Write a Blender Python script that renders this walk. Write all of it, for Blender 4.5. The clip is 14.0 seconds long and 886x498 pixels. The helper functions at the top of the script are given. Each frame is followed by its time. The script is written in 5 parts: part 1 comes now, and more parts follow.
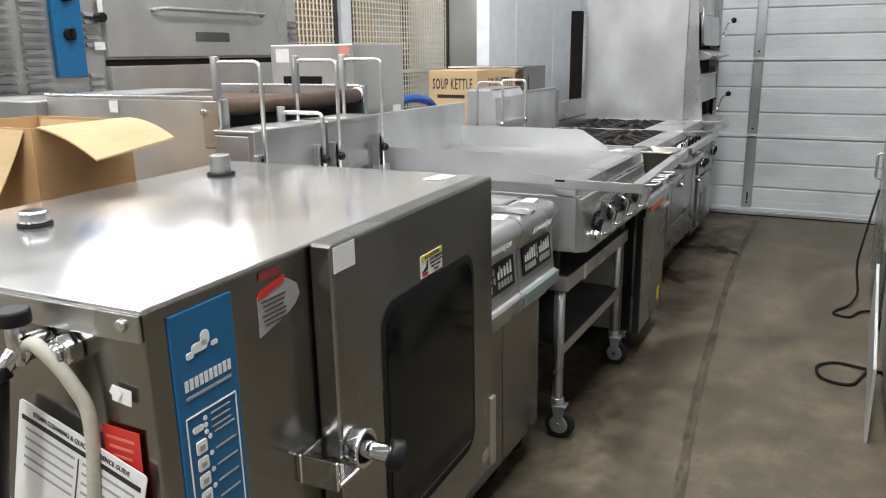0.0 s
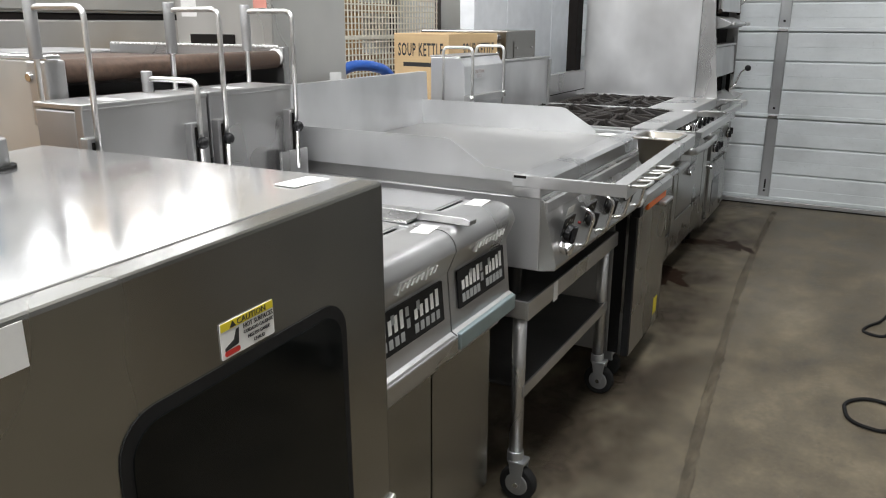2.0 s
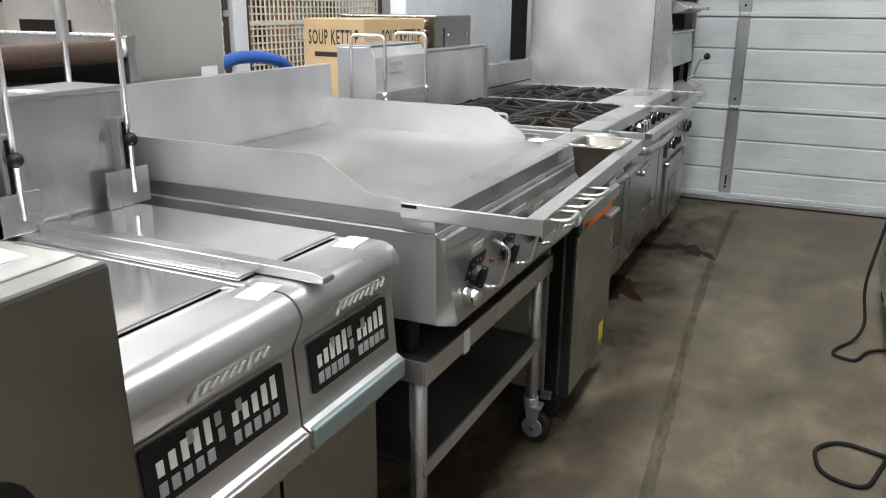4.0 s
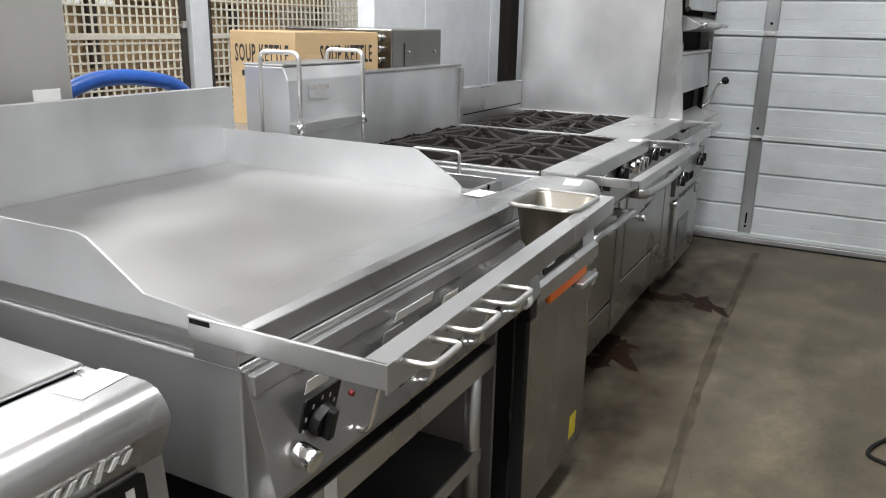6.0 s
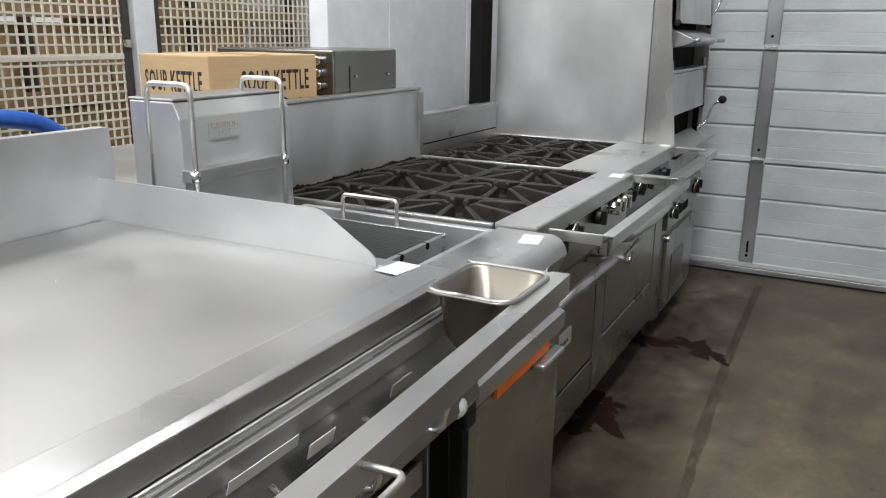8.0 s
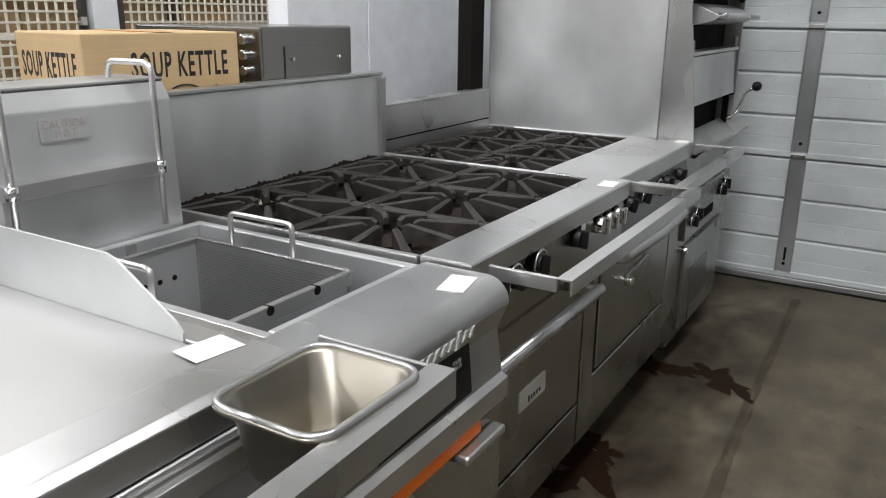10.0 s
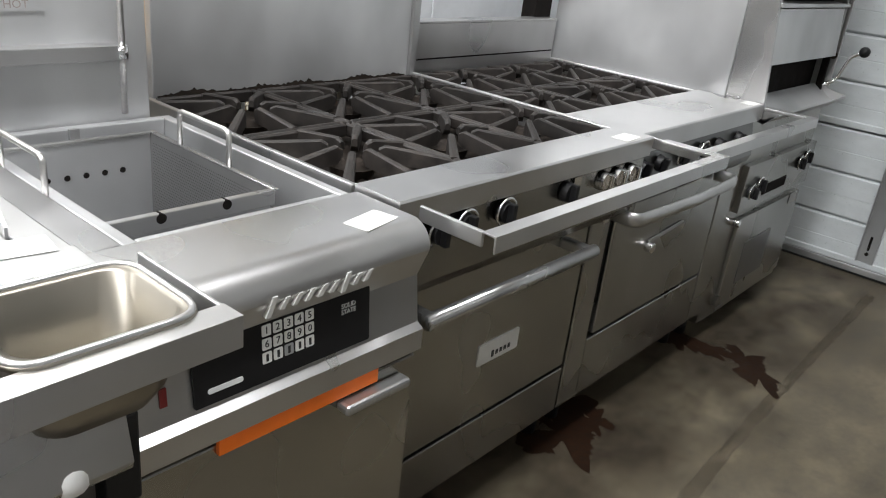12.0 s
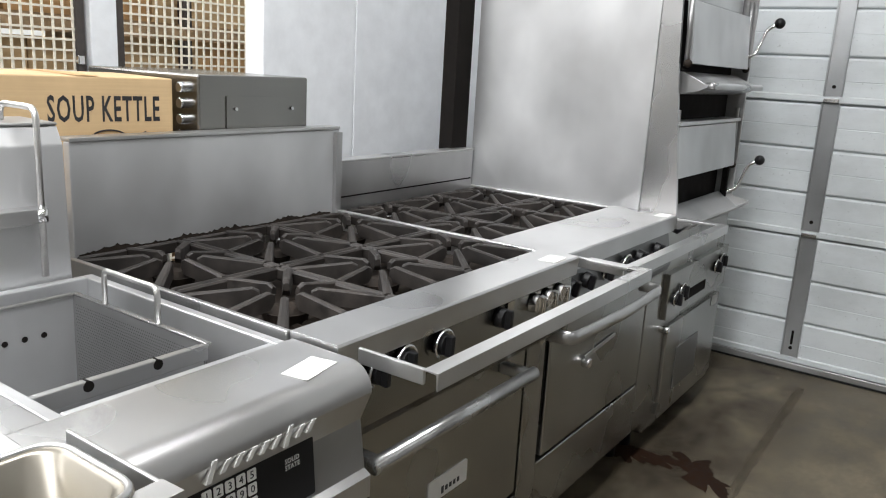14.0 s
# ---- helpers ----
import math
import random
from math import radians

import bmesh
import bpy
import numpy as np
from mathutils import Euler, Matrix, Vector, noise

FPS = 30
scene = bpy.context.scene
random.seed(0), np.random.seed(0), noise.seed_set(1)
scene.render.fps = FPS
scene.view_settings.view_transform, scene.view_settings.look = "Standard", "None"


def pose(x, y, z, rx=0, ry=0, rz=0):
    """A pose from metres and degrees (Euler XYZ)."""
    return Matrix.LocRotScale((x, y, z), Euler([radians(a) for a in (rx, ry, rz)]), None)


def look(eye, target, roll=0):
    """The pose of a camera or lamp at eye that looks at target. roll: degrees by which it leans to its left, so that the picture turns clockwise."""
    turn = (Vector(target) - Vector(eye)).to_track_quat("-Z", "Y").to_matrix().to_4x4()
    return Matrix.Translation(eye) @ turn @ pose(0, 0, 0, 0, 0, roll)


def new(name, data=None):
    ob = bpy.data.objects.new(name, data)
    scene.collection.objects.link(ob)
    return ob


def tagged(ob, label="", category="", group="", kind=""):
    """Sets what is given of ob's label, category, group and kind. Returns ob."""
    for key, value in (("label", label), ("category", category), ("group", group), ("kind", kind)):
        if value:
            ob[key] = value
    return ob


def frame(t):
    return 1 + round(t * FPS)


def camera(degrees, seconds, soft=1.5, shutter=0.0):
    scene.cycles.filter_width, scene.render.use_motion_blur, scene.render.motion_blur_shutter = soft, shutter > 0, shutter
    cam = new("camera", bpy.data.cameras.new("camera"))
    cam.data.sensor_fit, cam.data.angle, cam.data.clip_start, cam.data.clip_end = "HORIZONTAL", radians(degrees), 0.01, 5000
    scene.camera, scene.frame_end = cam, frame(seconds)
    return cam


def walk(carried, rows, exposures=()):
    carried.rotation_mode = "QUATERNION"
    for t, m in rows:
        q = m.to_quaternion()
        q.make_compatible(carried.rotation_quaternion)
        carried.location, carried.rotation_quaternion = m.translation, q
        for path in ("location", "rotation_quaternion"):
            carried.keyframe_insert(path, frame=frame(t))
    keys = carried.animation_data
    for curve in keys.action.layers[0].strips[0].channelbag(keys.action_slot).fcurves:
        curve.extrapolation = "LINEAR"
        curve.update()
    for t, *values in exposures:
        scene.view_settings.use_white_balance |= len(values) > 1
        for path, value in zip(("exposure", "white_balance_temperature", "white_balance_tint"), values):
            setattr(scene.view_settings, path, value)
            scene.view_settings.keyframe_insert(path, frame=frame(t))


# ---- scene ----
cam = camera(59.3, 14.0, 1.1)
PATH = [
    (0, (0.784, 0.237, 1.45), (-0.101, 1.962, 0.961), -0.7),
    (0.5, (0.762, 0.341, 1.438), (-0.093, 2.077, 0.934), -0.7),
    (1, (0.685, 0.518, 1.436), (-0.143, 2.269, 0.938), -1.2),
    (1.5, (0.688, 0.709, 1.407), (-0.122, 2.452, 0.854), -1.2),
    (2, (0.697, 0.939, 1.401), (-0.207, 2.633, 0.843), 0.3),
    (2.5, (0.7, 1.055, 1.394), (-0.152, 2.777, 0.84), 0.3),
    (3, (0.645, 1.201, 1.402), (-0.198, 2.926, 0.842), -0.9),
    (3.2, (0.628, 1.255, 1.398), (-0.149, 2.997, 0.797), 0.2),
    (5.3, (0.692, 1.86, 1.411), (-0.23, 3.537, 0.834), 0.9),
    (5.5, (0.676, 1.933, 1.413), (-0.203, 3.633, 0.831), 0.6),
    (6, (0.634, 2.141, 1.391), (-0.255, 3.843, 0.833), 1.2),
    (6.5, (0.715, 2.214, 1.432), (-0.248, 3.881, 0.89), 1.4),
    (7, (0.727, 2.312, 1.426), (-0.267, 3.953, 0.862), -0.4),
    (7.5, (0.665, 2.458, 1.423), (-0.29, 4.135, 0.896), -0.3),
    (8, (0.584, 2.608, 1.422), (-0.316, 4.312, 0.888), 0.7),
    (8.5, (0.582, 2.753, 1.418), (-0.335, 4.437, 0.847), 1.3),
    (8.7, (0.579, 2.849, 1.403), (-0.35, 4.535, 0.861), 0.9),
    (10.8, (0.575, 3.290, 1.411), (-0.51, 4.850, 0.792), 2.9),
    (11, (0.624, 3.337, 1.417), (-0.531, 4.85, 0.802), 4.8),
    (11.5, (0.727, 3.421, 1.411), (-0.476, 4.868, 0.734), 5.9),
    (12, (0.757, 3.457, 1.403), (-0.408, 4.888, 0.631), 6.7),
    (12.5, (0.745, 3.482, 1.377), (-0.275, 4.975, 0.522), 8.5),
    (13, (0.754, 3.452, 1.406), (-0.407, 4.927, 0.716), 5.5),
    (13.5, (0.76, 3.446, 1.423), (-0.382, 4.988, 0.859), 4.2),
    (14, (0.744, 3.454, 1.426), (-0.362, 5.055, 0.966), 3.3),
]
walk(cam, [(t, look(eye, target, roll)) for t, eye, target, roll in PATH], [(0.0, -0.15), (1.0, -0.18), (3.0, -0.06), (5.5, 0.02), (6.5, -0.08), (8.5, -0.24), (11.0, -0.20), (11.5, -0.09), (12.0, 0.15), (12.5, 0.55), (13.0, 0.50), (13.5, 0.38), (14.0, 0.22)])

# ---- world and lamps ----
world = bpy.data.worlds.new("world")
scene.world = world
world.use_nodes = True
world.node_tree.nodes["Background"].inputs[0].default_value = (0.5, 0.55, 0.6, 1)
world.node_tree.nodes["Background"].inputs[1].default_value = 0.05


def area(name, m, sx, sy, power, color):
    d = bpy.data.lights.new(name, "AREA")
    d.shape, d.size, d.size_y, d.energy, d.color = "RECTANGLE", sx, sy, power, color
    ob = new(name, d)
    ob.matrix_world = m
    return ob


LAMP = (0.98, 0.985, 1.0)
ROWS_X = (0.45, -3.75, -7.95, 4.65)
STRIPS = [(lx, -4.2 + 2.8 * k) for lx in ROWS_X for k in range(4)]
for lx, power in zip(ROWS_X, (500, 430, 380, 50)):
    area("strip_lamp", pose(lx, 0.0, 4.56, 0, 0, 0), 0.7, 11.0, power, LAMP)


# daylight in the high window opening of the north wall
area("window_daylight", pose(-8.2, 7.70, 3.35, -90, 0, 0), 4.6, 1.6, 430, (0.95, 0.98, 1.0))


# ---- materials ----
def nodes(name):
    m = bpy.data.materials.new(name)
    m.use_nodes = True
    t = m.node_tree
    return m, t, t.nodes["Principled BSDF"]


def link(t, a, b):
    t.links.new(a, b)


def coords(t, scale, rot=(0, 0, 0)):
    c = t.nodes.new("ShaderNodeTexCoord")
    mp = t.nodes.new("ShaderNodeMapping")
    mp.inputs["Scale"].default_value = scale
    mp.inputs["Rotation"].default_value = rot
    link(t, c.outputs["Object"], mp.inputs["Vector"])
    return mp.outputs["Vector"]


def noise_tex(t, vec, scale=1.0, detail=4, rough=0.55):
    n = t.nodes.new("ShaderNodeTexNoise")
    n.inputs["Scale"].default_value, n.inputs["Detail"].default_value = scale, detail
    n.inputs["Roughness"].default_value = rough
    link(t, vec, n.inputs["Vector"])
    return n.outputs["Fac"]


def ramp(t, fac, stops):
    r = t.nodes.new("ShaderNodeValToRGB")
    el = r.color_ramp.elements
    el[0].position, el[0].color = stops[0][0], (*stops[0][1], 1)
    el[1].position, el[1].color = stops[-1][0], (*stops[-1][1], 1)
    for p, c in stops[1:-1]:
        e = el.new(p)
        e.color = (*c, 1)
    link(t, fac, r.inputs["Fac"])
    return r.outputs["Color"]


def grey(v):
    return (v, v, v)


def span(t, fac, lo, hi, a=0.3, b=0.7):
    r = t.nodes.new("ShaderNodeMapRange")
    r.inputs["From Min"].default_value, r.inputs["From Max"].default_value = a, b
    r.inputs["To Min"].default_value, r.inputs["To Max"].default_value = lo, hi
    link(t, fac, r.inputs["Value"])
    return r.outputs["Result"]


def mix(t, fac, a, b, mode="MIX"):
    x = t.nodes.new("ShaderNodeMix")
    x.data_type, x.blend_type = "RGBA", mode
    for sock, v in ((x.inputs[0], fac), (x.inputs[6], a), (x.inputs[7], b)):
        if isinstance(v, (int, float)):
            sock.default_value = v
        elif isinstance(v, tuple):
            sock.default_value = (*v, 1)
        else:
            link(t, v, sock)
    return x.outputs[2]


def bump(t, bsdf, fac, strength, dist=0.001):
    b = t.nodes.new("ShaderNodeBump")
    b.inputs["Strength"].default_value, b.inputs["Distance"].default_value = strength, dist
    link(t, fac, b.inputs["Height"])
    link(t, b.outputs["Normal"], bsdf.inputs["Normal"])


def steel(name, base, rough, spots=0.15, tint=(1, 1, 1), worn=0.0, metal=0.9, dents=0.015):
    """Brushed stainless steel: soft dents, cloudy wear, faint stains."""
    m, t, b = nodes(name)
    cloud = noise_tex(t, coords(t, (3.2, 3.2, 2.2)), 1.0, 2, 0.45)
    fine = noise_tex(t, coords(t, (9, 9, 7)), 1.0, 2, 0.4)
    lo = tuple(base * (1 - spots) * c for c in tint)
    hi = tuple(min(1, base * (1 + spots)) * c for c in tint)
    col = ramp(t, cloud, [(0.32, lo), (0.68, hi)])
    stain = ramp(t, fine, [(0.42, grey(1)), (0.78, grey(1 - 0.5 * spots - worn))])
    col = mix(t, 1.0, col, stain, "MULTIPLY")
    link(t, col, b.inputs["Base Color"])
    b.inputs["Metallic"].default_value = metal
    link(t, span(t, cloud, rough * 0.8, rough * 1.2), b.inputs["Roughness"])
    bump(t, b, noise_tex(t, coords(t, (5.5, 5.5, 5.5)), 1.0, 1, 0.4), dents, 0.02)
    return m


def plain(name, col, rough=0.5, metal=0.0, var=0.12, scale=30, bmp=0.05, spec=0.5):
    m, t, b = nodes(name)
    f = noise_tex(t, coords(t, (scale, scale, scale)), 1.0, 5, 0.6)
    c2 = noise_tex(t, coords(t, (4, 4, 4)), 1.0, 4, 0.6)
    col1 = ramp(t, f, [(0.3, tuple(c * (1 - var) for c in col)), (0.7, tuple(min(1, c * (1 + var)) for c in col))])
    col2 = mix(t, 1.0, col1, ramp(t, c2, [(0.3, grey(1 - var)), (0.65, grey(1.0))]), "MULTIPLY")
    link(t, col2, b.inputs["Base Color"])
    b.inputs["Metallic"].default_value = metal
    b.inputs["Specular IOR Level"].default_value = spec
    link(t, span(t, f, max(0.02, rough * 0.85), min(1, rough * 1.15)), b.inputs["Roughness"])
    if bmp:
        bump(t, b, f, bmp, 0.001)
    return m


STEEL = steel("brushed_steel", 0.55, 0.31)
STEEL_V = steel("brushed_steel_front", 0.45, 0.27, tint=(1, 0.99, 0.96))
# steel for upward faces: lamp glare put into a brighter base
STEEL_TOP_LIT = steel("polished_top_steel_lit", 0.80, 0.15, 0.08, metal=0.9, dents=0.07)
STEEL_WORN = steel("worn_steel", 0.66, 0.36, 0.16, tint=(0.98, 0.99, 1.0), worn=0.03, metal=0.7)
# steel for fronts: the dim aisle's reflection put into a darker, browner base
STEEL_FRONT_DIM = steel("dimmed_front_steel", 0.30, 0.24, 0.1, tint=(1, 0.985, 0.93), metal=1.0)
# range, fryer and broiler fronts: shade below the ledges is in this base colour
STEEL_OVEN_SHADED = steel("shaded_range_front_steel", 0.35, 0.27, 0.1, tint=(1, 0.99, 0.945), metal=1.0)
STEEL_DULL = steel("dull_steel", 0.42, 0.42, 0.2, metal=0.8)
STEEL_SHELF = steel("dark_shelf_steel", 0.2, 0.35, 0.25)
STEEL_DECK = steel("deck_oven_steel", 0.58, 0.34, 0.12, tint=(1, 0.985, 0.94), metal=0.75)
GRIDDLE = steel("griddle_plate_steel", 0.49, 0.42, 0.06, tint=(1, 0.998, 0.985), metal=0.95)
TEAL = plain("teal_tinted_steel", (0.27, 0.34, 0.345), 0.4, 0.5, 0.08, 20, 0.02)
PAN = steel("pan_steel", 0.32, 0.36, 0.25, tint=(1, 0.93, 0.80), worn=0.1, metal=1.0)
CHROME = plain("chrome", (0.75, 0.75, 0.76), 0.12, 1.0, 0.05, 60, 0)
ROD = plain("nickel_rod", (0.78, 0.77, 0.75), 0.36, 1.0, 0.08, 60, 0)
GALV = steel("galvanised_steel", 0.48, 0.42, 0.2, tint=(0.95, 0.98, 1.0))
IRON = plain("cast_iron", (0.028, 0.023, 0.020), 0.58, 0.0, 0.6, 34, 0.5, 0.45)
BURNT = plain("burnt_iron", (0.022, 0.016, 0.012), 0.75, 0.0, 0.5, 40, 0.4, 0.2)
BLACK = plain("black_plastic", (0.012, 0.012, 0.013), 0.4, 0.0, 0.2, 40, 0.02, 0.25)
RUBBER = plain("black_rubber", (0.014, 0.014, 0.014), 0.75, 0.0, 0.2, 50, 0.1, 0.2)
GLASS = plain("dark_oven_glass", (0.005, 0.006, 0.006), 0.08, 0.0, 0.2, 10, 0, 0.18)
# near-black colour, also used in place of shade inside gaps, slots and openings
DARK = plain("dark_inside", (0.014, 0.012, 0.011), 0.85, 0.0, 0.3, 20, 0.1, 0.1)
BLUE = plain("blue_panel", (0.012, 0.13, 0.30), 0.32, 0.0, 0.08, 30, 0.01)
ORANGE = plain("orange_strip", (0.92, 0.185, 0.015), 0.4, 0.0, 0.06, 30, 0.02)
RED = plain("red_label", (0.62, 0.035, 0.025), 0.45, 0.0, 0.08, 30, 0.02)
YELLOW = plain("yellow_label", (0.75, 0.62, 0.03), 0.45, 0.0, 0.06, 30, 0.02)
PAPER = plain("white_paper", (0.82, 0.82, 0.80), 0.6, 0.0, 0.04, 40, 0.05)
INK = plain("black_ink", (0.02, 0.02, 0.022), 0.6, 0.0, 0.05, 40, 0)
WHITEINK = plain("white_ink", (0.8, 0.82, 0.82), 0.5, 0.0, 0.04, 40, 0)
GREYINK = plain("grey_ink", (0.35, 0.36, 0.36), 0.5, 0.0, 0.08, 40, 0)
WHITE = plain("white_panel", (0.88, 0.905, 0.935), 0.42, 0.0, 0.05, 12, 0.02)
CREAM = plain("cream_wire", (0.84, 0.79, 0.67), 0.5, 0.0, 0.1, 40, 0)
WOOD = plain("pallet_wood", (0.42, 0.29, 0.17), 0.75, 0.0, 0.3, 18, 0.2)
HOSE_BLUE = plain("blue_hose", (0.02, 0.10, 0.42), 0.4, 0.0, 0.15, 60, 0.1)
HOSE_GREY = plain("grey_hose", (0.55, 0.53, 0.45), 0.45, 0.0, 0.1, 60, 0.05)
BELT = plain("brown_belt", (0.11, 0.07, 0.05), 0.55, 0.3, 0.3, 60, 0.3)
# grey picked to lessen the fill light on the appliance fronts
WALL_FILL_CUT = plain("fill_cut_wall_paint", (0.33, 0.33, 0.32), 0.7, 0.0, 0.1, 3, 0.05)
WALLPAINT = plain("wall_paint", (0.62, 0.63, 0.62), 0.7, 0.0, 0.06, 3, 0.05)
CEILPAINT = plain("ceiling_paint", (0.80, 0.80, 0.79), 0.8, 0.0, 0.05, 3, 0.05)


def cardboard(name, col):
    m, t, b = nodes(name)
    f = noise_tex(t, coords(t, (4, 4, 160)), 1.0, 4, 0.6)
    c = noise_tex(t, coords(t, (5, 5, 5)), 1.0, 5, 0.6)
    a = ramp(t, c, [(0.3, tuple(k * 0.82 for k in col)), (0.7, col)])
    link(t, mix(t, 1.0, a, ramp(t, f, [(0.3, grey(0.92)), (0.7, grey(1))]), "MULTIPLY"), b.inputs["Base Color"])
    b.inputs["Roughness"].default_value = 0.8
    bump(t, b, f, 0.15, 0.001)
    return m


CARD = cardboard("cardboard", (0.58, 0.35, 0.16))
BADGE = plain("badge_silver", (0.66, 0.66, 0.64), 0.4, 0.3, 0.06, 40, 0.02)
CARD_PALE = cardboard("pale_cardboard", (0.62, 0.44, 0.24))


def concrete():
    """Old warehouse slab: olive-grey, cloudy, with dark dirt and pale scuffs."""
    m, t, b = nodes("stained_concrete")
    big = noise_tex(t, coords(t, (0.9, 0.55, 1)), 1.0, 6, 0.62)
    mid = noise_tex(t, coords(t, (4.5, 3.0, 1)), 1.0, 6, 0.65)
    fine = noise_tex(t, coords(t, (55, 55, 55)), 1.0, 5, 0.7)
    col = ramp(t, big, [(0.3, (0.080, 0.065, 0.042)), (0.5, (0.134, 0.112, 0.075)), (0.72, (0.200, 0.172, 0.122))])
    col = mix(t, 1.0, col, ramp(t, mid, [(0.28, grey(0.42)), (0.42, grey(0.82)), (0.52, grey(1.02)), (0.68, grey(1.55))]), "MULTIPLY")
    col = mix(t, 1.0, col, ramp(t, fine, [(0.3, grey(0.85)), (0.65, grey(1.05))]), "MULTIPLY")
    link(t, col, b.inputs["Base Color"])
    spots = noise_tex(t, coords(t, (13, 9, 1)), 1.0, 5, 0.7)
    col = mix(t, 1.0, col, ramp(t, spots, [(0.27, grey(0.42)), (0.36, grey(1.0)), (0.66, grey(1.0)), (0.74, grey(1.35))]), "MULTIPLY")
    link(t, col, b.inputs["Base Color"])
    link(t, span(t, mid, 0.42, 0.66), b.inputs["Roughness"])
    bump(t, b, fine, 0.2, 0.001)
    return m


CONCRETE = concrete()
GREASE = plain("grease_stain", (0.022, 0.010, 0.005), 0.6, 0.0, 0.4, 40, 0.2, 0.12)


def door_paint():
    """White sectional door, dusty, with scuffs."""
    m, t, b = nodes("garage_door_paint")
    c = noise_tex(t, coords(t, (2.2, 2.2, 5)), 1.0, 6, 0.65)
    f = noise_tex(t, coords(t, (70, 70, 70)), 1.0, 4, 0.7)
    a = ramp(t, c, [(0.3, (0.50, 0.53, 0.54)), (0.6, (0.63, 0.665, 0.68))])
    a = mix(t, 1.0, a, ramp(t, f, [(0.28, grey(0.6)), (0.36, grey(1))]), "MULTIPLY")
    link(t, a, b.inputs["Base Color"])
    b.inputs["Roughness"].default_value = 0.5
    bump(t, b, f, 0.08, 0.001)
    return m


DOORPAINT = door_paint()


def emitter(name, col, power):
    m, t, b = nodes(name)
    b.inputs["Base Color"].default_value = (*col, 1)
    b.inputs["Emission Color"].default_value = (*col, 1)
    b.inputs["Emission Strength"].default_value = power
    return m


TUBE = emitter("lamp_tube", LAMP, 1.5)
TUBE.cycles.emission_sampling = "NONE"


# ---- building helpers ----
def thing(name, at, label, category, group="", kind=""):
    ob = new(name)
    ob.empty_display_size = 0.1
    ob.location = at
    return tagged(ob, label, category, group, kind)


def part(name, bm, mat, parent=None, label="", smooth=False):
    me = bpy.data.meshes.new(name)
    bmesh.ops.recalc_face_normals(bm, faces=bm.faces)
    bm.to_mesh(me)
    bm.free()
    if smooth:
        me.polygons.foreach_set("use_smooth", [True] * len(me.polygons))
    for m in (mat if isinstance(mat, (list, tuple)) else [mat]):
        me.materials.append(m)
    ob = new(name, me)
    if parent is not None:
        ob.parent = parent
        top = parent
        while top.parent:
            top = top.parent
        if top.type == "EMPTY":
            # meshes are written in world places: the empty's own place is taken off once
            if parent is top:
                ob.matrix_parent_inverse = Matrix.Translation(-Vector(top.location))
    if label:
        ob["label"] = label
    return ob


def add_box(bm, lo, hi, bevel=0.0, seg=2):
    d = [max(1e-4, hi[i] - lo[i]) for i in range(3)]
    c = [(hi[i] + lo[i]) / 2 for i in range(3)]
    r = bmesh.ops.create_cube(bm, size=1, matrix=Matrix.Translation(c) @ Matrix.Diagonal((*d, 1)))
    if bevel:
        es = list({e for v in r["verts"] for e in v.link_edges})
        bmesh.ops.bevel(bm, geom=es, offset=min(bevel, min(d) * 0.45), segments=seg, profile=0.5, affect="EDGES")


def bx(name, x0, x1, y0, y1, z0, z1, mat, parent=None, bevel=0.003, label=""):
    bm = bmesh.new()
    add_box(bm, (min(x0, x1), min(y0, y1), min(z0, z1)), (max(x0, x1), max(y0, y1), max(z0, z1)), bevel)
    return part(name, bm, mat, parent, label)


def add_prism(bm, prof, a, b, axis="y"):
    """A profile, (x, z) along y, (y, z) along x or (x, y) along z, drawn out from a to b."""
    def p(u, v, w):
        return {"y": (u, w, v), "x": (w, u, v), "z": (u, v, w)}[axis]
    r0 = [bm.verts.new(p(u, v, a)) for u, v in prof]
    r1 = [bm.verts.new(p(u, v, b)) for u, v in prof]
    n = len(prof)
    for i in range(n):
        bm.faces.new((r0[i], r0[(i + 1) % n], r1[(i + 1) % n], r1[i]))
    bm.faces.new(r0)
    bm.faces.new(r1[::-1])


def prism(name, prof, a, b, mat, parent=None, axis="y", bevel=0.0, label=""):
    bm = bmesh.new()
    add_prism(bm, prof, a, b, axis)
    if bevel:
        bmesh.ops.bevel(bm, geom=list(bm.edges), offset=bevel, segments=2, profile=0.5, affect="EDGES", clamp_overlap=True)
    return part(name, bm, mat, parent, label)


def add_cyl(bm, p0, p1, r, seg=16, r2=None):
    p0, p1 = Vector(p0), Vector(p1)
    m = Matrix.Translation((p0 + p1) / 2) @ (p1 - p0).to_track_quat("Z", "Y").to_matrix().to_4x4()
    bmesh.ops.create_cone(bm, cap_ends=True, segments=seg, radius1=r, radius2=r if r2 is None else r2, depth=(p1 - p0).length, matrix=m)


def cyl(name, p0, p1, r, mat, parent=None, seg=18, r2=None, bevel=0.0, label=""):
    bm = bmesh.new()
    add_cyl(bm, p0, p1, r, seg, r2)
    if bevel:
        es = [e for e in bm.edges if len(e.link_faces) == 2 and e.calc_face_angle(0) > 1.0]
        bmesh.ops.bevel(bm, geom=es, offset=bevel, segments=2, profile=0.5, affect="EDGES")
    ob = part(name, bm, mat, parent, label)
    for poly in ob.data.polygons:
        poly.use_smooth = len(poly.vertices) == 4
    return ob


